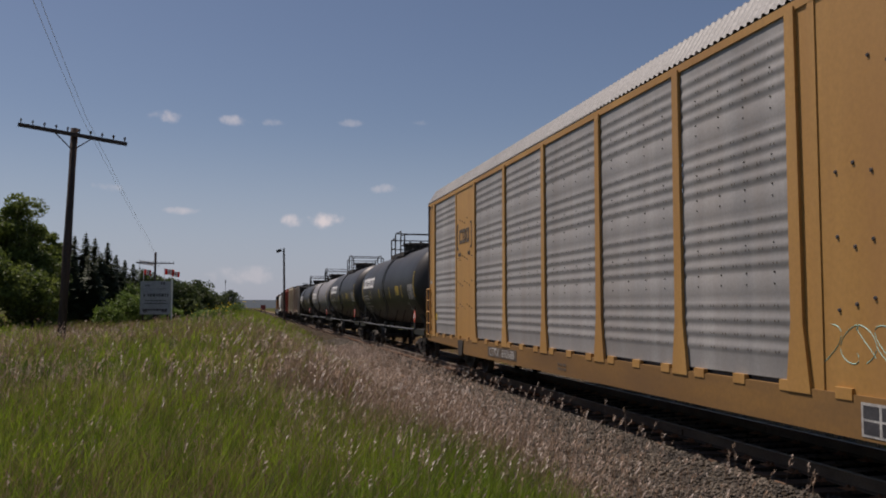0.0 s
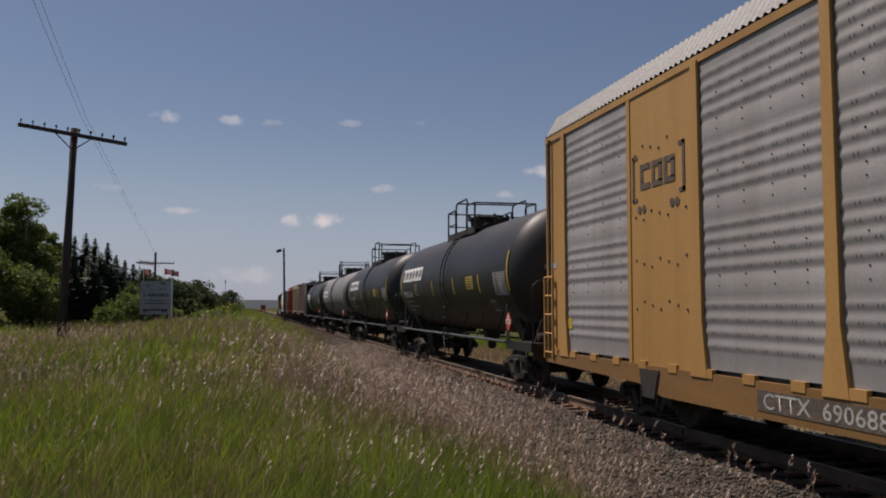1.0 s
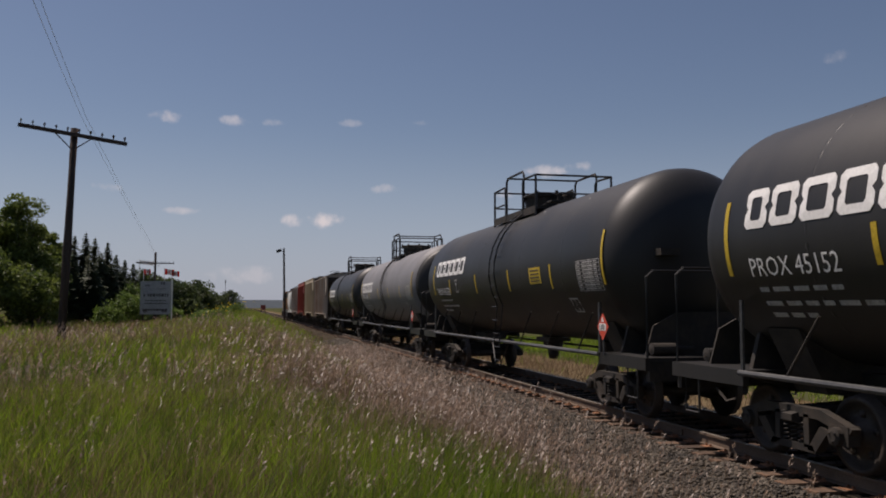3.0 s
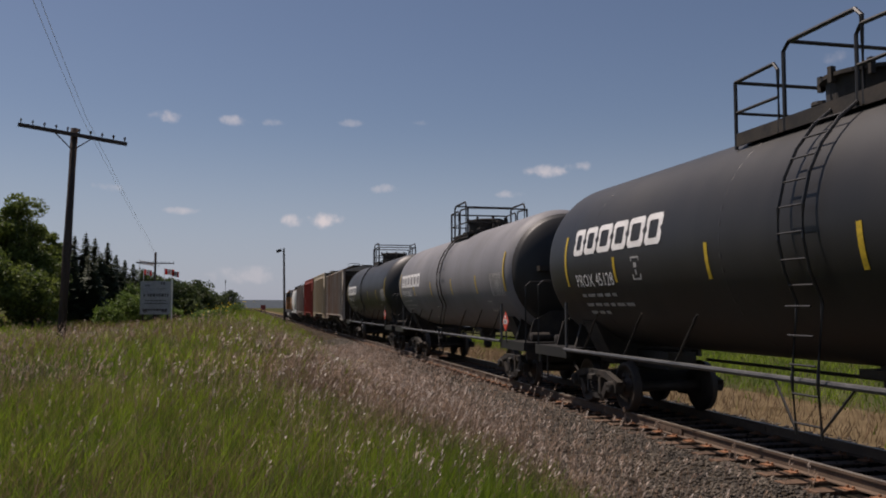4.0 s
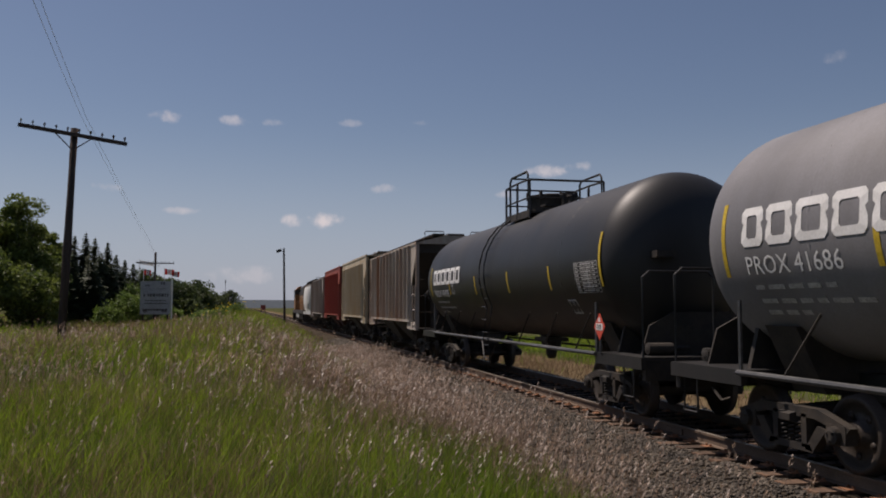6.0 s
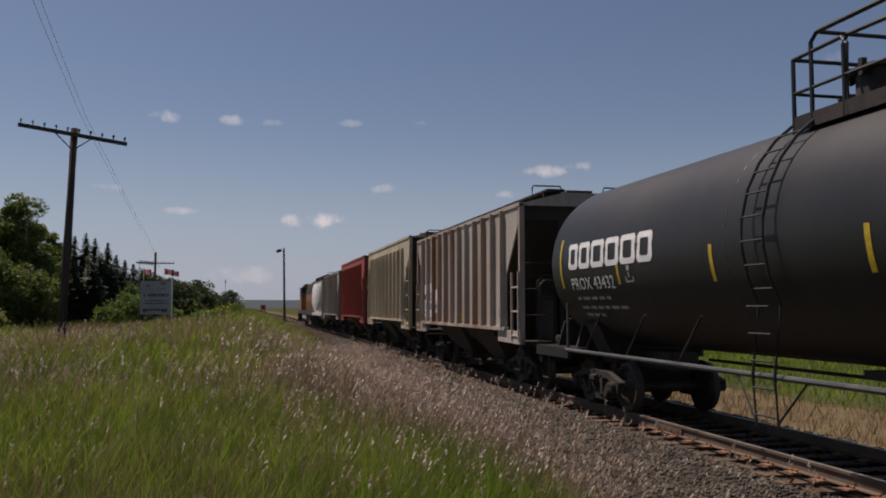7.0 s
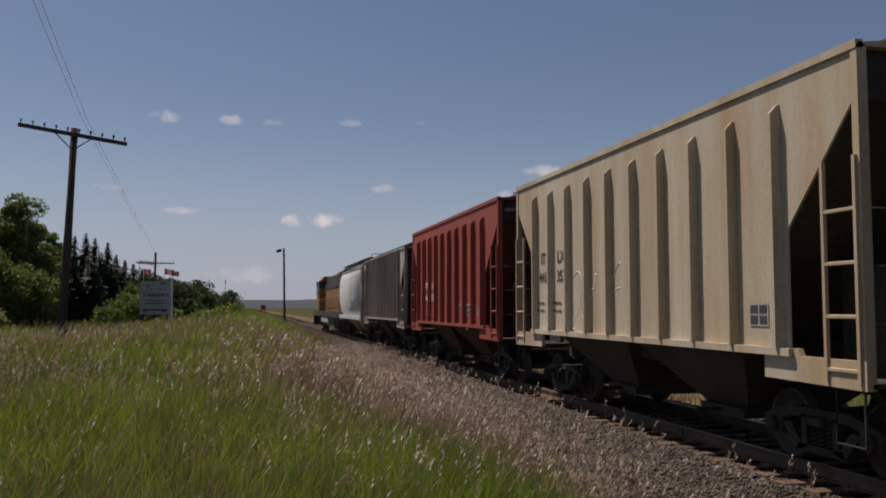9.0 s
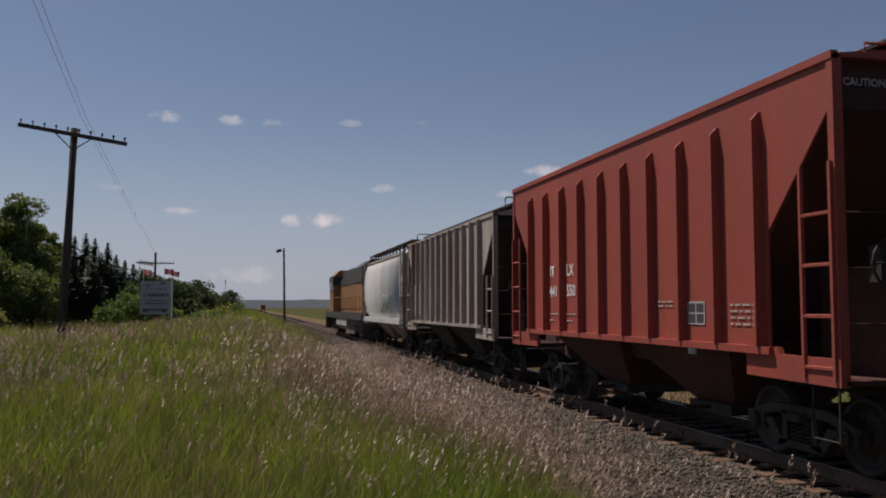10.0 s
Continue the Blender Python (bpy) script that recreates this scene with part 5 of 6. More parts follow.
        # ladders at the corners
        for s in (-1, 1):
            add_ladder(car, e * (X + 0.06), s * (L - 0.02), s * (L - 0.48), 0.9, 2.55, Y, 0.38)
            bm = bmesh.new()
            tube(bm, [(e * (X + 0.05), s * (L - 0.3), 1.0), (e * (X + 0.05), s * (L - 0.3), eave)], 0.03, 6)
            part("end_seam", bm, MAT["ink"], car)
    # roof: ribbed sheet with sloping sides
    ys = np.arange(-L, L + 0.001, 0.04)
    sec = [(-X - 0.02, eave + 0.09), (-1.38, 5.88), (-0.7, 6.0), (0.7, 6.0), (1.38, 5.88), (X + 0.02, eave + 0.09)]
    bm = bmesh.new()
    rows = []
    for k, y in enumerate(ys):
        lift = (0.0, 0.028, 0.028, 0.0)[k % 4]
        rows.append([bm.verts.new((x * (1 + lift * 0.3), y, z + lift)) for x, z in sec])
    for a, b in zip(rows, rows[1:]):
        for k in range(5):
            bm.faces.new((a[k], a[k + 1], b[k + 1], b[k]))
    part("roof", bm, MAT["roofsheet"], car, "bright ribbed metal roof")
    for s in (-1, 1):
        bm = bmesh.new()
        y0, y1 = sorted((s * L, s * (L - 0.05)))
        loft(bm, [[(x, y, z) for x, z in [(-X, 1.0)] + sec + [(X, 1.0)]] for y in (y0, y1)])
        part("end_door", bm, Y, car, "yellow end doors")
        bm = bmesh.new()
        y0, y1 = sorted((s * (L - 1.2), s * (L + 0.05)))
        loft(bm, [[(-X - 0.02, y, eave + 0.06), (-1.38, y, 5.9), (1.38, y, 5.9), (X + 0.02, y, eave + 0.06), (X - 0.04, y, eave), (-X + 0.04, y, eave)] for y in (s * (L + 0.04), s * (L - 0.12))])
        part("roof_end_cap", bm, Y, car)
    # floor and frame
    bm = bmesh.new()
    box(bm, -X + 0.1, X - 0.1, -L + 0.1, L - 0.1, 0.98, 1.08)
    box(bm, -0.35, 0.35, -L, L, 0.62, 0.98)
    for y in (-8, -4, 0, 4, 8):
        box(bm, -X + 0.1, X - 0.1, y - 0.12, y + 0.12, 0.7, 0.98)
    lathe_y(bm, [(-1.2, 0.02), (-1.18, 0.2), (-0.3, 0.2), (-0.28, 0.02)], -0.9, 0.72, 12)
    part("underframe", bm, MAT["running"], car)
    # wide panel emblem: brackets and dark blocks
    bm = bmesh.new()
    xe = -X - 0.012
    yc = PL - 5.2

    def q(y0, y1, z0, z1):
        box(bm, xe - 0.004, xe, yc - y1, yc - y0, z0, z1)
    for sgn in (-1, 1):
        q(min(sgn * 0.86, sgn * 0.79), max(sgn * 0.86, sgn * 0.79), 3.60, 4.34)
        q(min(sgn * 0.86, sgn * 0.68), max(sgn * 0.86, sgn * 0.68), 3.60, 3.66)
        q(min(sgn * 0.86, sgn * 0.68), max(sgn * 0.86, sgn * 0.68), 4.28, 4.34)
    for k in range(3):
        y0 = -0.58 + k * 0.4
        q(y0, y0 + 0.10, 3.78, 4.18)
        q(y0 + 0.10, y0 + 0.34, 4.09, 4.18)
        q(y0 + 0.10, y0 + 0.34, 3.78, 3.87)
        if k:
            q(y0 + 0.22, y0 + 0.34, 3.84, 4.12)
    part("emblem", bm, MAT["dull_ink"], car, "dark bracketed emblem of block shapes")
    for k in range(4):
        bm = bmesh.new()
        y = yc + (0.62, 0.46, -0.46, -0.62)[k]
        lathe_x(bm, [(xe, 0.065), (xe - 0.004, 0.065)], y, 3.47, 12)
        part("emblem_dot", bm, MAT["dull_ink"], car)
    # number board on the sill
    bm = bmesh.new()
    box(bm, -X - 0.042, -X - 0.036, 3.5, 5.92, 0.69, 0.94)
    nb = part("number_board", bm, MAT["dull_ink"], car, "dark board with a white car number")
    mesh_part("car_number", lettering("CTTX  690688", 0.27, lambda a, b: Vector((-X - 0.045, 5.80 - a * 1.28, 0.725 + b)), 0.3), MAT["faded"], nb)
    bars(car, 0.8, 0.78, -X - 0.038, MAT["dull_ink"], 2, 0.4, 0.05, 0.03)
    bm = bmesh.new()
    box(bm, -X - 0.006, -X, L - 1.4, L - 1.12, 1.52, 1.72)
    part("yellow_notice", bm, MAT["yellowmark"], car)
    bm = bmesh.new()
    box(bm, -X - 0.006, -X, L - 0.6, L - 0.28, 2.72, 2.82)
    part("white_notice", bm, MAT["faded"], car)
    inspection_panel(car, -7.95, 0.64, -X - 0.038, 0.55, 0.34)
    # teal spray scrawl near the other end
    for k in range(5):
        bm = bmesh.new()
        pts = [(-X - 0.001, -7.5 - 0.26 * k - 0.14 * math.sin(a * 1.5 + k), 1.55 + 0.2 * math.cos(a + 2 * k)) for a in np.linspace(0, 5, 18)]
        tube(bm, pts, 0.010, 4)
        part("spray_line", bm, MAT["teal"], car, "pale teal spray paint")
    for y in (-10.05, 10.05):
        add_truck(car, y)
    add_couplers(car, 14.25)
    place_car(car, u)


autorack(15.63)

# ---- poles, wires, sign, flags ----


def telegraph_pole(m, height, arm_z, arm_half, radius, tilt, label):
    pole = thing("telegraph_pole", m, label, "pole", "telegraph poles")
    bm = bmesh.new()
    tube(bm, [(0, 0, -0.6), (0.01, 0, height * 0.5), (0, 0, height)], [radius, radius * 0.88, radius * 0.75], 12)
    part("post", bm, MAT["pole"], pole, smooth=True)
    c, s = math.cos(radians(tilt)), math.sin(radians(tilt))
    bm = bmesh.new()
    v = box(bm, -arm_half, arm_half, -radius - 0.09, -radius, -0.055, 0.055)
    for q in v:
        q.co = Vector((q.co.x * c + q.co.z * s, q.co.y, arm_z - q.co.x * s + q.co.z * c))
    arm = part("crossarm", bm, MAT["pole"], pole)
    for k in range(10):
        x = -arm_half + 0.08 + (2 * arm_half - 0.16) * k / 9
        if abs(x) < 0.12:
            continue
        bm = bmesh.new()
        zz = arm_z - x * s
        lathe_z(bm, [(zz + 0.04, 0.014), (zz + 0.12, 0.014), (zz + 0.121, 0.03), (zz + 0.16, 0.034), (zz + 0.2, 0.022)], x, -radius - 0.045, 8)
        part("insulator", bm, MAT["insulator"] if k < 2 else MAT["pole"], arm, "glass insulator on a pin" if k < 2 else "")
    for e in (-1, 1):
        bm = bmesh.new()
        tube(bm, [(e * 0.5, -radius - 0.04, arm_z - 0.05 - e * 0.5 * s), (0, -radius - 0.04, arm_z - 0.48)], 0.018, 5)
        part("brace", bm, MAT["pole"], pole)
    return pole


telegraph_pole(pose(-5.40, 27.86, 0.0, 0, 1.9, 3.3), 7.34, 7.12, 1.54, 0.145, 6.2, "dark weathered wooden telegraph pole with one crossarm")
telegraph_pole(pose(-8.88, 90.2, 0.0, 0, 0.2, 3.3), 7.35, 6.28, 1.8, 0.15, 0.3, "distant wooden telegraph pole behind a sign")


def wire_line(stops, name):
    """A wire hung from stop to stop, with a slight sag in each span."""
    bm = bmesh.new()
    pts = []
    for a, b in zip(stops, stops[1:]):
        a, b = Vector(a), Vector(b)
        for k in range(12):
            t = k / 12
            p = a.lerp(b, t)
            p.z -= 0.10 * 4 * t * (1 - t)
            pts.append(p)
    tube(bm, pts + [Vector(stops[-1])], 0.0055, 5)
    ob = part(name, bm, MAT["wire"])
    tagged(ob, "thin grey overhead wire strung between poles", "wire", "overhead wires")


wire_line([(-9.0, 90.1, 7.38), (-4.95, 27.8, 7.66), (-2.62, 3.0, 7.77)], "overhead_wire")
wire_line([(-8.85, 90.1, 7.4), (-4.82, 27.8, 7.68), (-2.50, 3.0, 7.79)], "overhead_wire")


def lamp_pole():
    pole = thing("lamp_pole", pose(4.62, 113.7, 0.0), "slim dark wooden pole with a small lamp box", "lamp pole")
    bm = bmesh.new()
    tube(bm, [(0.2, 0, -0.4), (0, 0, 9.5)], [0.16, 0.12], 10)
    part("post", bm, MAT["pole"], pole)
    bm = bmesh.new()
    tube(bm, [(0, 0, 9.1), (-0.6, 0, 9.2)], 0.04, 6)
    part("bracket", bm, MAT["pole"], pole)
    bm = bmesh.new()
    loft(bm, [[(-0.9, -0.2, 8.9), (-0.3, -0.2, 9.1), (-0.3, 0.2, 9.1), (-0.9, 0.2, 8.9)], [(-0.95, -0.2, 9.25), (-0.35, -0.2, 9.45), (-0.35, 0.2, 9.45), (-0.95, 0.2, 9.25)]])
    part("lamp_box", bm, MAT["loco_dark"], pole)


lamp_pole()


def sign():
    ob = thing("billboard", pose(-7.7, 79.6, 0.0, 0, 0, -6), "grey-white roadside billboard with faded writing on posts", "sign")
    bm = bmesh.new()
    box(bm, -1.32, 1.22, -0.04, 0.04, 1.3, 4.2)
    part("board", bm, MAT["signboard"], ob)
    for x in (-1.1, 0.0, 1.0):
        bm = bmesh.new()
        box(bm, x - 0.07, x + 0.07, 0.041, 0.17, 0, 4.2)
        part("post", bm, MAT["pole"], ob)
    bm = bmesh.new()
    box(bm, 1.28, 1.4, -0.06, 0.06, 0, 4.35)
    part("white_post", bm, MAT["white"], ob, "white end post")
    for z, x0, x1, h in ((3.75, -0.9, -0.55, 0.14), (3.9, 0.4, 0.75, 0.22), (3.5, 0.15, 0.95, 0.05), (2.85, -1.05, -0.85, 0.24), (2.85, -0.7, 1.05, 0.27), (2.45, -0.9, 0.95, 0.10), (2.2, -0.95, 0.95, 0.12), (1.62, -1.1, 1.0, 0.17), (1.5, -1.05, -0.75, 0.17), (1.5, 0.5, 0.95, 0.16)):
        bm = bmesh.new()
        x = x0
        k = 0
        while x < x1:
            w = 0.12 + 0.06 * (k % 3)
            box(bm, x, min(x + w, x1), -0.05, -0.04, z, z + h)
            x += w + 0.06
            k += 1
        part("writing_bar", bm, MAT["pole"] if z < 1.7 else MAT["pipe"], ob)


sign()
FLAGS = []


def flag(x, y, z, w, h, label, plain=False):
    ob = thing("flag", pose(x, y, -0.2), label, "flag", "flags")
    bm = bmesh.new()
    tube(bm, [(0, 0, 0), (0, 0, z + h + 0.1)], 0.03, 6)
    part("flagpole", bm, MAT["white"], ob, "thin white flagpole")
    cloth = new("cloth")
    cloth.parent = ob
    cloth.location = (0.03, 0, z)
    bands = [(0, 1, "flagwhite")] if plain else [(0, 0.27, "flagred"), (0.27, 0.73, "flagwhite"), (0.73, 1, "flagred")]
    for a, b, m in bands:
        bm = bmesh.new()
        xs = np.linspace(a, b, 4) * w
        loft(bm, [[(q, 0.10 * math.sin(q * 6), -0.12 * q), (q, 0.10 * math.sin(q * 6) + 0.012, -0.12 * q), (q, 0.10 * math.sin(q * 6) + 0.012, h - 0.12 * q), (q, 0.10 * math.sin(q * 6), h - 0.12 * q)] for q in xs])
        part("band", bm, MAT[m], cloth)
    if not plain:
        bm = bmesh.new()
        q = w * 0.5
        yy = 0.10 * math.sin(q * 6) - 0.02
        pts = [(q + 0.2 * h * (1.3 if k % 2 == 0 else 0.6) * math.sin(k * math.pi / 5), yy, h / 2 - 0.12 * q + 0.2 * h * (1.3 if k % 2 == 0 else 0.6) * math.cos(k * math.pi / 5)) for k in range(10)]
        loft(bm, [pts, [(a, b + 0.008, c) for a, b, c in pts]])
        part("leaf_shape", bm, MAT["flagred"], cloth)
    FLAGS.append((cloth, w))


flag(-8.85, 100.3, 5.75, 1.0, 0.62, "red and white flag flying from a thin pole")
flag(-8.1, 100.2, 5.55, 0.8, 0.58, "red and white flag blowing in the wind")
flag(-11.1, 100.8, 5.75, 0.8, 0.58, "red and white flag partly hidden by a pole")
flag(-11.6, 101.0, 6.9, 1.5, 0.4, "plain white pennant blowing above the sign", True)


# ---- trees and shrubs ----
def leaf_quads(rng, centres, size, flat=0.0):
    n = len(centres)
    a = rng.normal(size=(n, 3))
    a /= np.linalg.norm(a, axis=1)[:, None]
    b = rng.normal(size=(n, 3))
    b -= (b * a).sum(1)[:, None] * a
    b /= np.linalg.norm(b, axis=1)[:, None]
    s = size * rng.uniform(0.6, 1.3, (n, 1))
    a, b = a * s, b * s * 0.62
    v = np.stack([centres - a * 0.5, centres + b * 0.45 - a * 0.05, centres + a * 0.5, centres - b * 0.45 - a * 0.05], 1).reshape(-1, 3)
    f = np.arange(n * 4).reshape(-1, 4)
    return v, f


def broadleaf(seed, x, y, height, spread, leaves, label, mat="leaf", name="tree", leaf=0.3, low=0.12, category="tree"):
    rng = np.random.default_rng(seed)
    rnd = random.Random(seed)
    ob = thing(name, pose(x, y, ground_z(x, y) - 0.05), label, category, "broadleaf trees" if category == "tree" else "shrubs")
    bm = bmesh.new()
    tips = []
    th = height * 0.8
    tube(bm, [(0, 0, -0.2), (rnd.uniform(-.1, .1), 0, th * 0.35), (rnd.uniform(-.3, .3), rnd.uniform(-.2, .2), th * 0.7), (0, 0, th)], [0.022 * height, 0.017 * height, 0.010 * height, 0.004 * height], 7)
    for k in range(11):
        a = rnd.uniform(0, math.tau)
        z0 = height * rnd.uniform(max(0.1, low), 0.7)
        ln = spread * rnd.uniform(0.55, 0.95) * (1.15 - z0 / height * 0.6)
        tip = (ln * math.cos(a), ln * math.sin(a), z0 + ln * rnd.uniform(0.3, 0.8))
        tube(bm, [(0, 0, z0), (tip[0] * 0.5, tip[1] * 0.5, z0 + (tip[2] - z0) * 0.35), tip], [0.008 * height, 0.005 * height, 0.002 * height], 5)
        tips.append(tip)
    part("trunk", bm, MAT["bark"], ob, "trunk with spreading limbs")
    # clumps: lopsided crown, denser outside, gaps between
    nc = 70
    cl = []
    while len(cl) < nc:
        d = rng.normal(size=3)
        d /= np.linalg.norm(d)
        r = rng.uniform(0.45, 1.0)
        zc = low + (1 - low) * 0.52
        p = np.array([d[0] * spread * r, d[1] * spread * r, height * (zc + d[2] * r * (1 - low) * 0.47)])
        taper = 1.0 - 0.66 * max(0, (p[2] / height - 0.38) / 0.62)
        p[:2] *= taper
        cl.append(p)
    cl = np.array(cl + [np.array(t) for t in tips])
    size = rng.uniform(0.16, 0.36, len(cl)) * spread
    pick = rng.integers(0, len(cl), leaves)
    off = rng.normal(size=(leaves, 3))
    off /= np.linalg.norm(off, axis=1)[:, None]
    off *= (rng.uniform(0.2, 1.0, leaves) ** 0.6)[:, None]
    c = cl[pick] + off * size[pick][:, None] * np.array([1, 1, 0.75])
    c[:, 2] = np.maximum(c[:, 2], 0.1)
    v, f = leaf_quads(rng, c, leaf)
    mesh_part("crown", raw_mesh("crown", v, f), MAT[mat], ob)
    return ob


def conifer(seed, x, y, height, spread, label):
    rng = np.random.default_rng(seed)
    rnd = random.Random(seed)
    ob = thing("spruce_tree", pose(x, y, ground_z(x, y) - 0.05), label, "tree", "spruces")
    bm = bmesh.new()
    tube(bm, [(0, 0, -0.2), (0, 0, height * 0.5), (0.03, 0, height)], [0.016 * height, 0.010 * height, 0.01], 7)
    part("trunk", bm, MAT["bark"], ob)
    vs, fs = [], []
    n = 0
    layers = int(height / 0.22)
    for k in range(layers):
        z = height * (0.04 + 0.96 * k / layers)
        r = spread * (1 - k / layers) ** 0.85 * rng.uniform(0.75, 1.1) + 0.08
        m = int(13 + 22 * (1 - k / layers))
        for j in range(m):
            a = rng.uniform(0, math.tau)
            ln = r * rng.uniform(0.7, 1.15)
            d = np.array([math.cos(a), math.sin(a), 0])
            side = np.array([-d[1], d[0], 0])
            droop = -0.28 * ln
            for q in range(5):   # sprays along the branch
                t0, t1 = q / 5, (q + 1.25) / 5
                w = (0.06 + ln * 0.27) * (1.1 - t0 * 0.75) * rng.uniform(0.7, 1.2)
                p0 = np.array([0, 0, z]) + d * ln * t0 + np.array([0, 0, droop * t0 ** 1.3])
                p1 = np.array([0, 0, z]) + d * ln * t1 + np.array([0, 0, droop * t1 ** 1.3 + 0.05 * rng.normal()])
                sag = np.array([0, 0, -0.35 * w * rng.uniform(0.3, 1.2)])
                vs += [p0, p1 + side * w + sag, p1 + d * 0.1 * ln, p1 - side * w + sag]
                fs.append((n, n + 1, n + 2, n + 3))
                n += 4
    mesh_part("crown", raw_mesh("crown", np.array(vs), np.array(fs)), MAT["needle"], ob)
    return ob


def at_bearing(px, dist):
    """Ground position at a bearing, in degrees right of the track."""
    a = radians(px)
    return dist * math.sin(a), dist * math.cos(a)


for k, (b, d, h, sp, n) in enumerate(((-16.6, 74, 10.2, 4.0, 9000), (-13.45, 76, 11.3, 3.4, 34000), (-12.1, 80, 9.0, 2.6, 24000), (-14.7, 68, 5.8, 2.8, 9000), (-12.5, 70, 4.6, 2.3, 7000), (-19.5, 70, 9.6, 4.0, 5000))):
    x, y = at_bearing(b, d)
    broadleaf(20 + k, x, y, h, sp, n, "full green leafy tree at the meadow's edge", leaf=0.25, low=0.0)
for k, (b, d, h, sp) in enumerate(((-10.9, 90, 8.0, 2.3), (-10.3, 92, 8.8, 2.3), (-9.67, 92, 9.1, 2.2), (-9.15, 90, 8.5, 2.2), (-8.42, 93, 8.3, 2.3), (-7.9, 95, 7.2, 2.2), (-7.4, 97, 6.8, 2.2), (-6.9, 99, 6.5, 2.1), (-9.3, 84, 6.0, 2.3), (-8.2, 88, 5.9, 2.2), (-10.5, 84, 6.8, 2.4), (-11.5, 86, 6.9, 2.5), (-8.8, 88, 7.0, 2.3), (-7.6, 92, 5.2, 2.1))):
    x, y = at_bearing(b, d)
    conifer(50 + k, x, y, h, sp, "dark green spruce in a shelter belt")
for k, (b, d, h, sp, n) in enumerate(((-5.2, 125, 6.3, 3.4, 7000), (-4.3, 132, 6.2, 3.8, 8000), (-3.5, 140, 5.7, 3.8, 7000), (-2.8, 150, 5.0, 3.4, 6000), (-2.2, 165, 4.2, 3.2, 5000), (-6.2, 118, 6.5, 3.2, 6000), (-0.95, 225, 5.8, 3.3, 4000), (-4.0, 124, 5.2, 3.5, 6000), (-3.1, 136, 5.0, 3.6, 6000))):
    x, y = at_bearing(b, d)
    broadleaf(80 + k, x, y, h, sp, n, "rounded leafy tree in a distant row", "leaf_dark", low=0.0, leaf=0.36)
for k, (b, d, h, sp, n) in enumerate(((-7.3, 82, 3.0, 2.0, 4000), (-6.7, 84, 2.4, 1.6, 3000), (-8.3, 78, 1.9, 1.5, 3000), (-6.9, 92, 4.2, 2.2, 4500), (-4.5, 88, 1.6, 1.2, 1800), (-7.9, 88, 3.0, 1.8, 3500))):
    x, y = at_bearing(b, d)
    broadleaf(110 + k, x, y, h, sp, n, "light green shrub beside the billboard", "shrub", "shrub", 0.2, 0.0, "shrub")


def yellow_bush(seed, x, y):
    ob = broadleaf(seed, x, y, 1.3, 1.1, 1200, "low weed clump with yellow flowers", "shrub", "flowering_weed", 0.14, 0.0, "weed")
    rng = np.random.default_rng(seed)
    c = rng.normal(size=(20, 3)) * np.array([0.7, 0.7, 0.22]) + np.array([0, 0, 1.15])
    v, f = leaf_quads(rng, c, 0.2)
    mesh_part("blossom", raw_mesh("blossom", v, f), MAT["flower"], ob, "yellow blossoms")


for k, (b, d) in enumerate(((-2.35, 88), (-1.75, 92), (-1.2, 96), (-0.6, 90), (-2.9, 80))):
    yellow_bush(130 + k, *at_bearing(b, d))


def backdrop():
    bm = bmesh.new()
    rows = []
    for k in range(121):
        a = radians(-60 + k * 1.0)
        d = 2600
        h = 23 + 7 * noise.noise((k * 0.13, 0, 0)) + 2.5 * noise.noise((k * 0.9, 3, 0))
        rows.append([bm.verts.new((d * math.sin(a), d * math.cos(a), -2)), bm.verts.new((d * math.sin(a), d * math.cos(a), h)), bm.verts.new((d * 1.1 * math.sin(a), d * 1.1 * math.cos(a), h * 0.6))])
    for a, b in zip(rows, rows[1:]):
        for k in range(2):
            bm.faces.new((a[k], b[k], b[k + 1], a[k + 1]))
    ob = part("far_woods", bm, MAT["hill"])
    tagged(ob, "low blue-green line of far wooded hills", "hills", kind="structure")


backdrop()


def far_mast():
    x, y = at_bearing(-1.32, 250)
    ob = thing("radio_mast", pose(x, y, ground_z(x, y)), "thin grey mast standing far off behind trees", "mast")
    bm = bmesh.new()
    tube(bm, [(0, 0, 0), (0, 0, 9.0)], [0.09, 0.04], 6)
    part("post", bm, MAT["pipe"], ob)
    bm = bmesh.new()
    box(bm, -0.14, 0.14, -0.1, 0.1, 8.3, 9.1)
    part("antenna", bm, MAT["pipe"], ob)


far_mast()


def far_truck():
    x, y = at_bearing(1.05, 420)
    ob = thing("parked_truck", pose(x, y, ground_z(x, y)), "small red truck far off beside the track", "truck")
    bm = bmesh.new()
    box(bm, -1.1, 1.1, -3, 1.2, 0.9, 3.2)
    part("cargo_box", bm, MAT["red"], ob)
    bm = bmesh.new()
    loft(bm, [[(-1.05, 1.3, 0.7), (1.05, 1.3, 0.7), (1.05, 1.3, 2.5), (-1.05, 1.3, 2.5)], [(-1.0, 3.0, 0.7), (1.0, 3.0, 0.7), (0.95, 2.6, 2.3), (-0.95, 2.6, 2.3)]])
    part("cab", bm, MAT["white"], ob)
    for yy in (-2, 2.2):
        for e in (-1, 1):
            bm = bmesh.new()
            lathe_x(bm, [(e * 0.8, 0.45), (e * 1.08, 0.45)], yy, 0.45, 14)
            part("wheel", bm, MAT["loco_dark"], ob)


far_truck()

# ---- grass, stalks, stones ----


def edge_x(y):
    """Where the meadow gives way to ballast."""
    return 4.0 + 0.022 * np.minimum(y, 60)


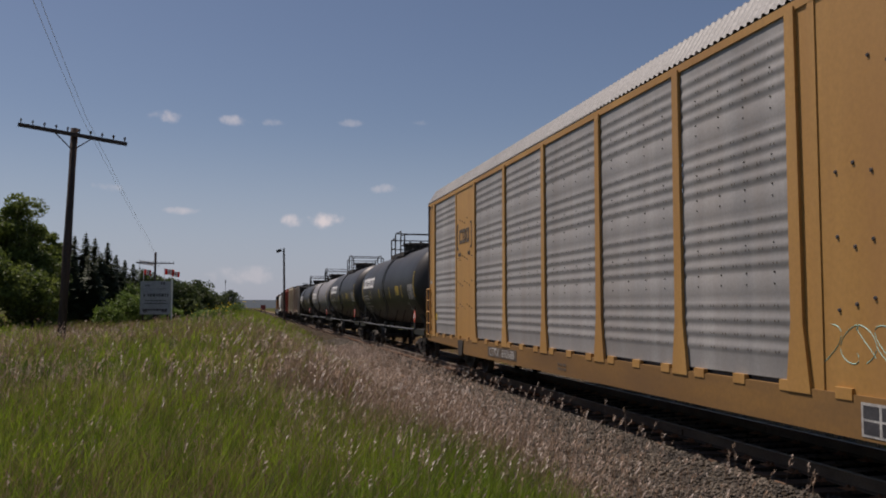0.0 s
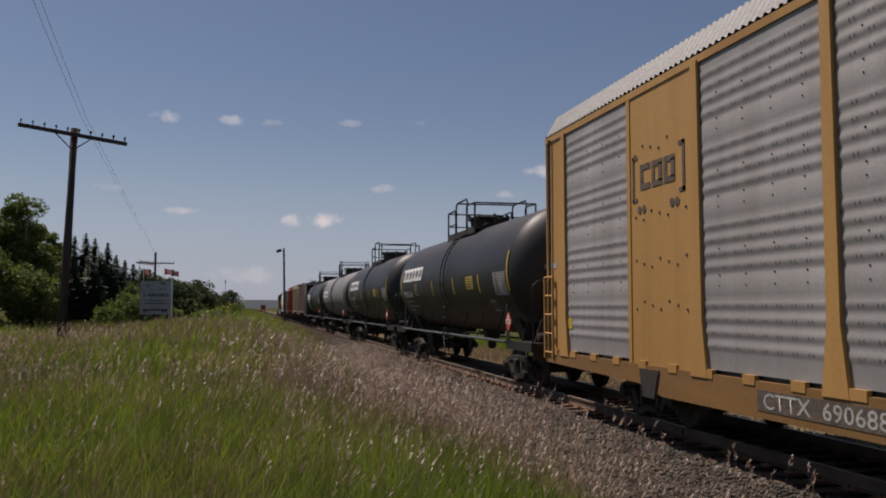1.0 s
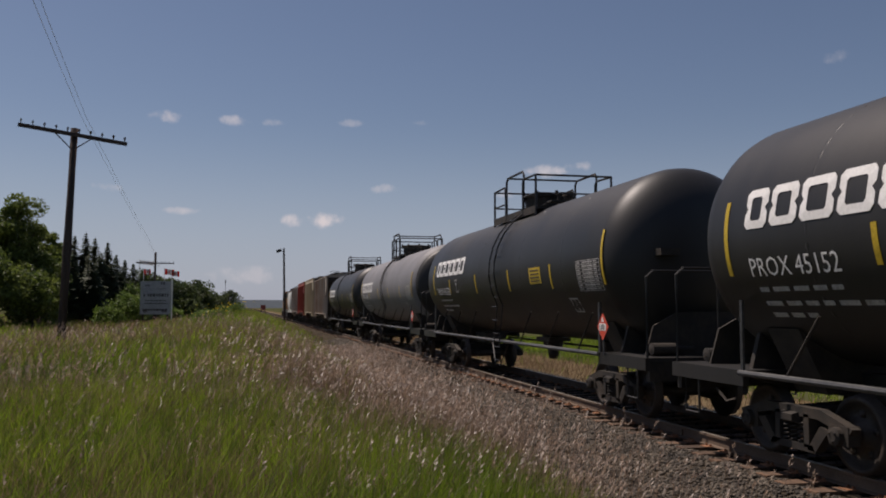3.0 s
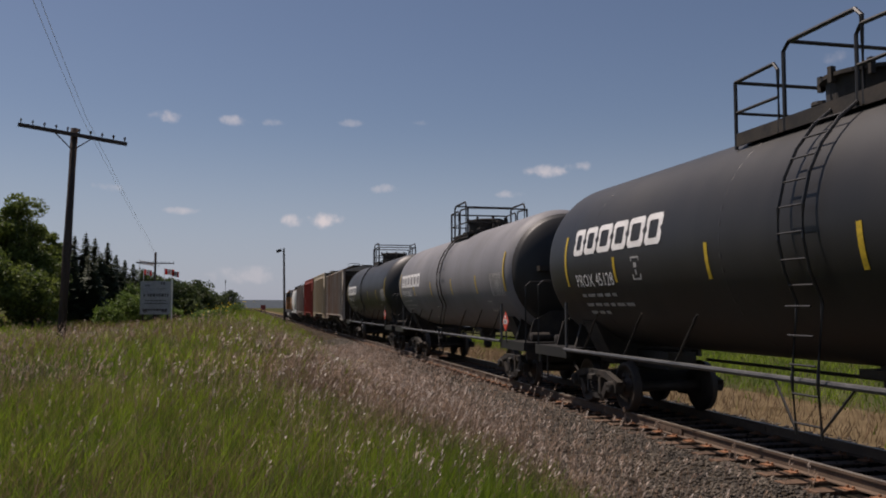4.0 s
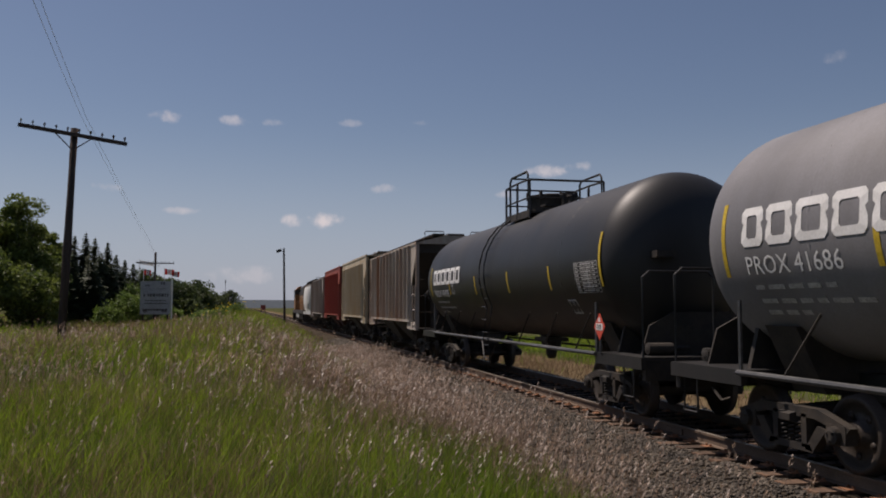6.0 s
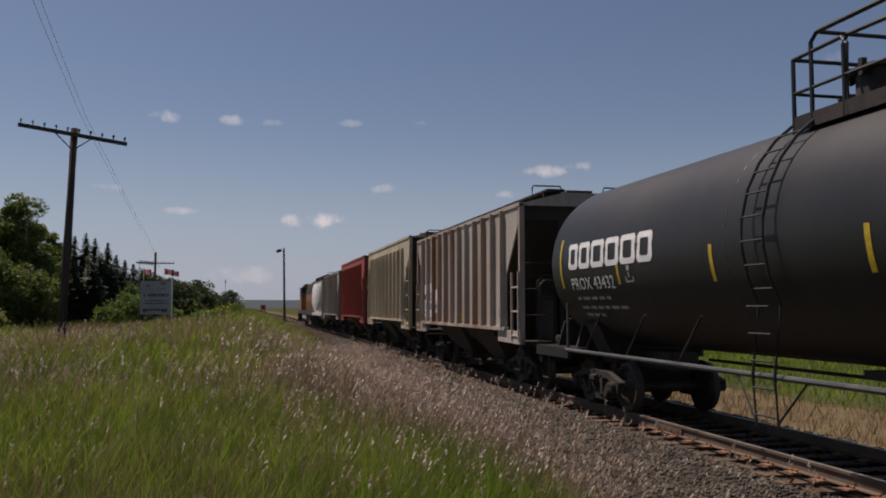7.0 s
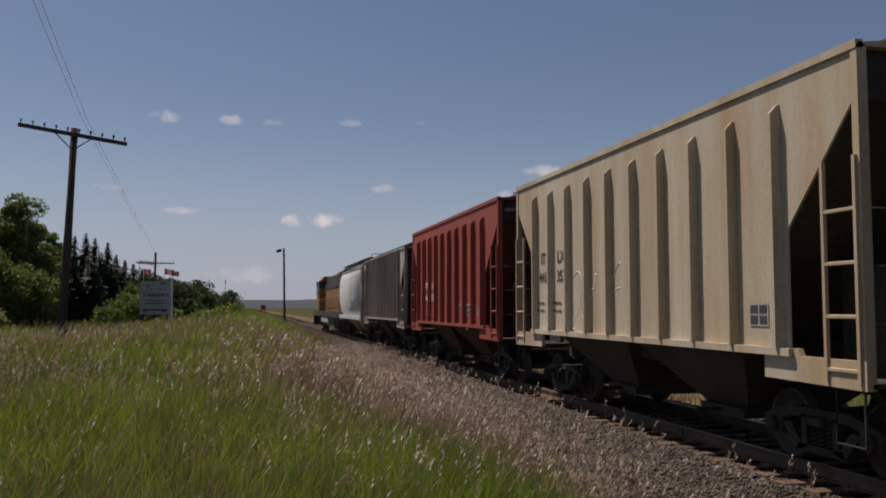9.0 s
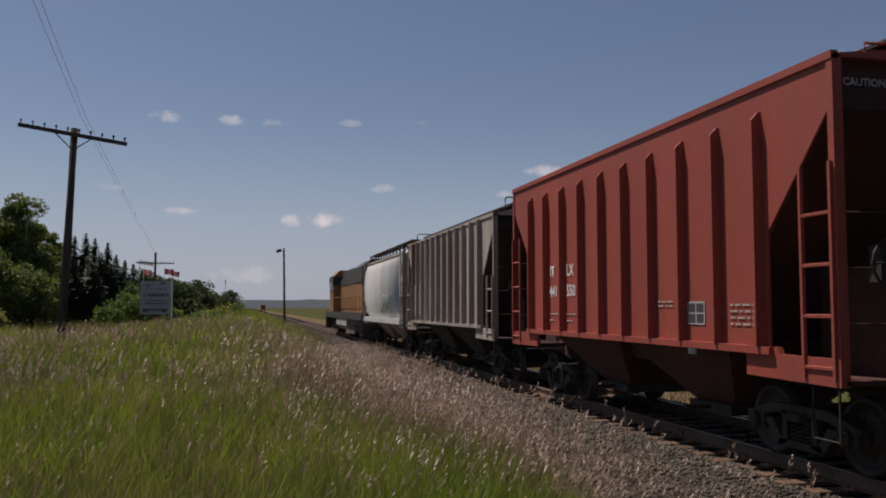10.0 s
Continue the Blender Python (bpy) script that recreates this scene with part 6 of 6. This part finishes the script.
def strew(rng, n, y0, y1, xmax=None, xmin=None):
    """Random places in the meadow, wider with distance."""
    y = np.sqrt(rng.uniform(y0 * y0, y1 * y1, n))
    lo = -0.86 * y - 1.5 if xmin is None else np.full(n, xmin)
    hi = edge_x(y) if xmax is None else np.full(n, xmax)
    x = lo + (hi - lo) * rng.uniform(0, 1, n)
    return x, y


def patchiness(x, y, scale, seed):
    return np.array([noise.noise((a * scale, b * scale, seed)) for a, b in zip(x, y)])


def blades(name, rng, x, y, h, w, mat, label, bend=0.65, segs=2):
    n = len(x)
    z = ground_many(x, y) - 0.03
    a = rng.uniform(0, math.tau, n)
    d = np.stack([np.cos(a), np.sin(a), np.zeros(n)], 1)
    face = rng.uniform(0, math.tau, n)
    side = np.stack([np.cos(face), np.sin(face), np.zeros(n)], 1)
    lean = d * (bend * rng.uniform(0.2, 1.0, n) * h)[:, None] + np.array([0.10, -0.03, 0]) * h[:, None]
    base = np.stack([x, y, z], 1)
    up = np.array([0, 0, 1.0])
    hw = (w / 2)[:, None]
    mid = base + lean * 0.28 + up * (h * 0.58)[:, None]
    tip = base + lean + up * (h * 0.97)[:, None]
    if segs == 2:
        v = np.stack([base - side * hw, base + side * hw, mid - side * hw * 0.8, mid + side * hw * 0.8, tip - side * hw * 0.12, tip + side * hw * 0.12], 1).reshape(-1, 3)
        i = np.arange(n)[:, None] * 6
        f = np.concatenate([i + np.array([0, 1, 3, 2]), i + np.array([2, 3, 5, 4])])
    else:
        v = np.stack([base - side * hw, base + side * hw, tip + side * hw * 0.25, tip - side * hw * 0.25], 1).reshape(-1, 3)
        f = np.arange(n)[:, None] * 4 + np.array([0, 1, 2, 3])
    ob = mesh_part(name, raw_mesh(name, v, f), MAT[mat])
    tagged(ob, label, "grass", kind="stuff")
    return ob


def seed_stalks(name, rng, x, y, h, scale, label, mat="seed"):
    """Thin stalks that end in a loose drooping head of narrow spikelets."""
    n = len(x)
    z = ground_many(x, y) - 0.03
    a = rng.uniform(0, math.tau, n)
    lean = np.stack([np.cos(a), np.sin(a), np.zeros(n)], 1) * (0.24 * h)[:, None] + np.array([0.22, -0.06, 0]) * h[:, None]
    base = np.stack([x, y, z], 1)
    up = np.array([0, 0, 1.0])
    side = np.array([0.97, -0.22, 0.0])
    neck = base + lean * 0.75 + up * (h * 0.84)[:, None]
    hw = 0.0022 * scale
    quads = [np.stack([base - side * hw, base + side * hw, neck + side * hw * 0.8, neck - side * hw * 0.8], 1)]
    droop = lean / np.maximum(1e-6, np.linalg.norm(lean, axis=1))[:, None]
    for k in range(7):
        t = k / 6
        c = neck + lean * 0.25 * t + up * (h * 0.17 * t)[:, None]
        ang = rng.uniform(0, math.tau, n)
        out = np.stack([np.cos(ang), np.sin(ang) * 0.6, np.zeros(n)], 1) * 0.6 + droop * 0.5 + up * 0.75
        ln = (0.055 * scale * (1.25 - 0.6 * t) * rng.uniform(0.7, 1.3, n))[:, None]
        wd = 0.0085 * scale * rng.uniform(0.6, 1.2, n)[:, None]
        p = np.stack([-out[:, 1], out[:, 0], out[:, 2] * 0.2], 1)
        p = p / np.linalg.norm(p, axis=1)[:, None]
        quads.append(np.stack([c, c + out * ln * 0.5 + p * wd, c + out * ln, c + out * ln * 0.5 - p * wd], 1))
    v = np.concatenate(quads).reshape(-1, 3)
    f = np.arange(len(v)).reshape(-1, 4)
    ob = mesh_part(name, raw_mesh(name, v, f), MAT[mat])
    tagged(ob, label, "grass", kind="stuff")
    return ob


SWAY = []


def build_meadow():
    rng = np.random.default_rng(7)
    # near, middle and far grass, shorter and thinner towards the ballast
    for y0, y1, n, w, hh, segs, lab in ((6.5, 16, 115000, 0.011, 0.62, 2, "tall green meadow grass"), (16, 36, 125000, 0.019, 0.58, 2, "green meadow grass bending in the wind"), (36, 90, 80000, 0.045, 0.55, 1, "meadow grass further off"), (90, 190, 25000, 0.10, 0.55, 1, "far meadow grass")):
        x, y = strew(rng, n, y0, y1)
        p = patchiness(x, y, 0.35, 1.0)
        near = np.clip((edge_x(y) - x) / 1.6, 0, 1)
        keep = rng.uniform(0, 1, n) < 0.25 + 0.75 * near + 0.15 * p
        x, y, p, near = x[keep], y[keep], p[keep], near[keep]
        h = hh * rng.uniform(0.55, 1.2, len(x)) * (0.55 + 0.45 * near) * (1 + 0.25 * p)
        dry = rng.uniform(0, 1, len(x)) < np.clip(0.16 + 0.70 * patchiness(x, y, 0.16, 9.0) + 0.5 * (1 - near) + 0.42 * soft((y - 9.5) / 7) - 0.35 * soft((y - 28) / 8) * soft((x + 3) / 3), 0.04, 0.9)
        blades("green_grass", rng, x[~dry], y[~dry], h[~dry], w * rng.uniform(0.6, 1.3, (~dry).sum()), "grass", lab, segs=segs)
        blades("dry_grass", rng, x[dry], y[dry], h[dry] * 1.02, w * 0.75 * rng.uniform(0.5, 1.2, dry.sum()), "drygrass", "dry straw-coloured grass among green", segs=segs)
    # seed heads, thickest in a band across the middle and along the ballast
    for y0, y1, n, sc, lab in ((8, 16, 12000, 0.92, "pale pinkish grass seed heads close by"), (16, 36, 26000, 1.35, "pale pinkish grass seed heads"), (36, 90, 3500, 2.2, "seed heads in the far meadow")):
        x, y = strew(rng, n, y0, y1)
        p = patchiness(x, y, 0.22, 4.0)
        edge = np.exp(-((edge_x(y) - x - 1.3) / 2.1) ** 2)
        band = np.clip((y - 11) / 8, 0, 1)
        keep = rng.uniform(0, 1, n) < np.clip(0.06 + 0.6 * band * (1 - 0.8 * soft((y - 19) / 10)) * (0.5 + 1.7 * p) + 0.7 * edge * (0.45 + 0.55 * band) * (1 - soft((y - 17) / 9)) - 0.5 * soft((y - 28) / 6) * soft((x + 3) / 3), 0.01, 1)
        x, y = x[keep], y[keep]
        h = rng.uniform(0.55, 0.95, len(x))
        share = rng.integers(0, 6, len(x))
        for k in range(6):
            m = share == k
            SWAY.append((seed_stalks("seed_heads", rng, x[m], y[m], h[m], sc, lab), k))
    # thin tufts that stray over the ballast, and a strip beyond the track
    x, y = strew(rng, 10500, 8, 45, xmax=6.15, xmin=3.7)
    keep = rng.uniform(0, 1, len(x)) < np.clip(1.25 - (x - 3.7) / 2.1, 0, 1) ** 1.4
    x, y = x[keep], y[keep]
    seed_stalks("ballast_stalks", rng, x, y, rng.uniform(0.22, 0.6, len(x)), 1.1, "thin dry stalks growing through ballast")
    x = rng.uniform(3.4, 5.6, 9000)
    y = np.sqrt(rng.uniform(49, 1600, 9000))
    keep = rng.uniform(0, 1, len(x)) < np.clip(1.2 - (x - 3.6) / 1.6, 0.03, 1)
    x, y = x[keep], y[keep]
    blades("ballast_tufts", rng, x, y, rng.uniform(0.1, 0.32, len(x)), 0.012 * np.ones(len(x)), "drygrass", "short dry tufts at the ballast's edge")
    n = 42000
    y = np.sqrt(rng.uniform(36, 70 * 70, n))
    x = 11.0 + rng.uniform(0, 1, n) ** 1.3 * (8 + 0.3 * y)
    dry = rng.uniform(0, 1, n) < np.clip(1.0 - (x - 14.0) / 2.0, 0.02, 0.98)
    blades("dry_grass", rng, x[dry], y[dry], rng.uniform(0.12, 0.38, dry.sum()), 0.02 * np.ones(dry.sum()), "drygrass", "dry straw grass beyond the track", segs=1)
    blades("green_grass", rng, x[~dry], y[~dry], rng.uniform(0.15, 0.35, (~dry).sum()), 0.045 * np.ones((~dry).sum()), "grass", "green field grass beyond the track", segs=1)


build_meadow()


def build_ballast():
    rng = np.random.default_rng(11)
    # eight-cornered broken stones, thrown close together
    cube = np.array([(a, b, c) for a in (-1, 1) for b in (-1, 1) for c in (-1, 1)], float)
    faces = np.array([(0, 1, 3, 2), (4, 6, 7, 5), (0, 4, 5, 1), (2, 3, 7, 6), (0, 2, 6, 4), (1, 5, 7, 3)])
    # the stones between the rails share the shade-darkened colour
    for name, n, x0, x1, y0, y1, size, lab, mat in (("ballast_stones", 42000, 3.9, 6.55, 6.5, 24, 0.021, "grey-brown crushed stone ballast", "stone"), ("ballast_stones", 11000, 4.1, 6.55, 24, 60, 0.038, "crushed stone ballast further along", "stone"), ("ballast_stones", 5000, 6.9, 8.6, 6.5, 30, 0.028, "crushed stone between the rails, darkened as the shade under the train", "shaded_bed"), ("ballast_stones", 5000, 9.2, 11.2, 6.5, 34, 0.028, "crushed stone beyond the rails", "stone")):
        y = np.sqrt(rng.uniform(y0 ** 2, y1 ** 2, n))
        x = rng.uniform(x0, x1, n)
        z = ground_many(x, y) + rng.uniform(-0.012, 0.02, n)
        s = size * rng.uniform(0.5, 1.35, n)
        pts = cube[None] * rng.uniform(0.55, 1.0, (n, 8, 3)) * s[:, None, None] * np.array([1.15, 1.15, 0.8])
        a = rng.uniform(0, math.tau, n)
        b = rng.uniform(-0.6, 0.6, n)
        ca, sa, cb, sb = np.cos(a), np.sin(a), np.cos(b), np.sin(b)
        X = pts[..., 0] * ca[:, None] - pts[..., 1] * sa[:, None]
        Y = pts[..., 0] * sa[:, None] + pts[..., 1] * ca[:, None]
        Z = pts[..., 2] * cb[:, None] + X * sb[:, None]
        v = np.stack([X + x[:, None], Y + y[:, None], Z + z[:, None]], -1).reshape(-1, 3)
        f = (np.arange(n)[:, None, None] * 8 + faces[None]).reshape(-1, 4)
        tagged(mesh_part(name, raw_mesh(name, v, f), MAT[mat]), lab, "ballast", kind="stuff")


build_ballast()


def motions():
    """The train rolls past towards the viewer, gaining a little speed; wheels turn with it."""
    def run(t):
        return 12.0 * t + 0.039 * t * t
    half = [k * 0.5 for k in range(21)]
    for ob, u in CARS:
        walk(ob, [(t, pose(TRACK_X, u - run(t), 0)) for t in half])
    for k, (ob, w) in enumerate(FLAGS):
        z = ob.location.z
        walk(ob, [(t, pose(0.03, 0, z, 0, 4 * math.sin(3.1 * t + k), 14 * math.sin(2.3 * t + 2 * k))) for t in [j * 0.25 for j in range(41)]])
    for ob, k in SWAY:   # the wind rocks the seed heads a few centimetres
        walk(ob, [(t, pose(0.03 * math.sin(2.6 * t + 1.05 * k) + 0.012 * math.sin(5.1 * t + 2 * k), 0.01 * math.sin(2.1 * t + k), 0)) for t in [j * 0.25 for j in range(41)]])
    steps = [k / 30 for k in range(301)]
    for w, y in WHEELSETS:
        walk(w, [(t, Matrix.Translation((0, y, WHEEL_R)) @ Matrix.Rotation(run(t) / WHEEL_R, 4, "X")) for t in steps])


motions()
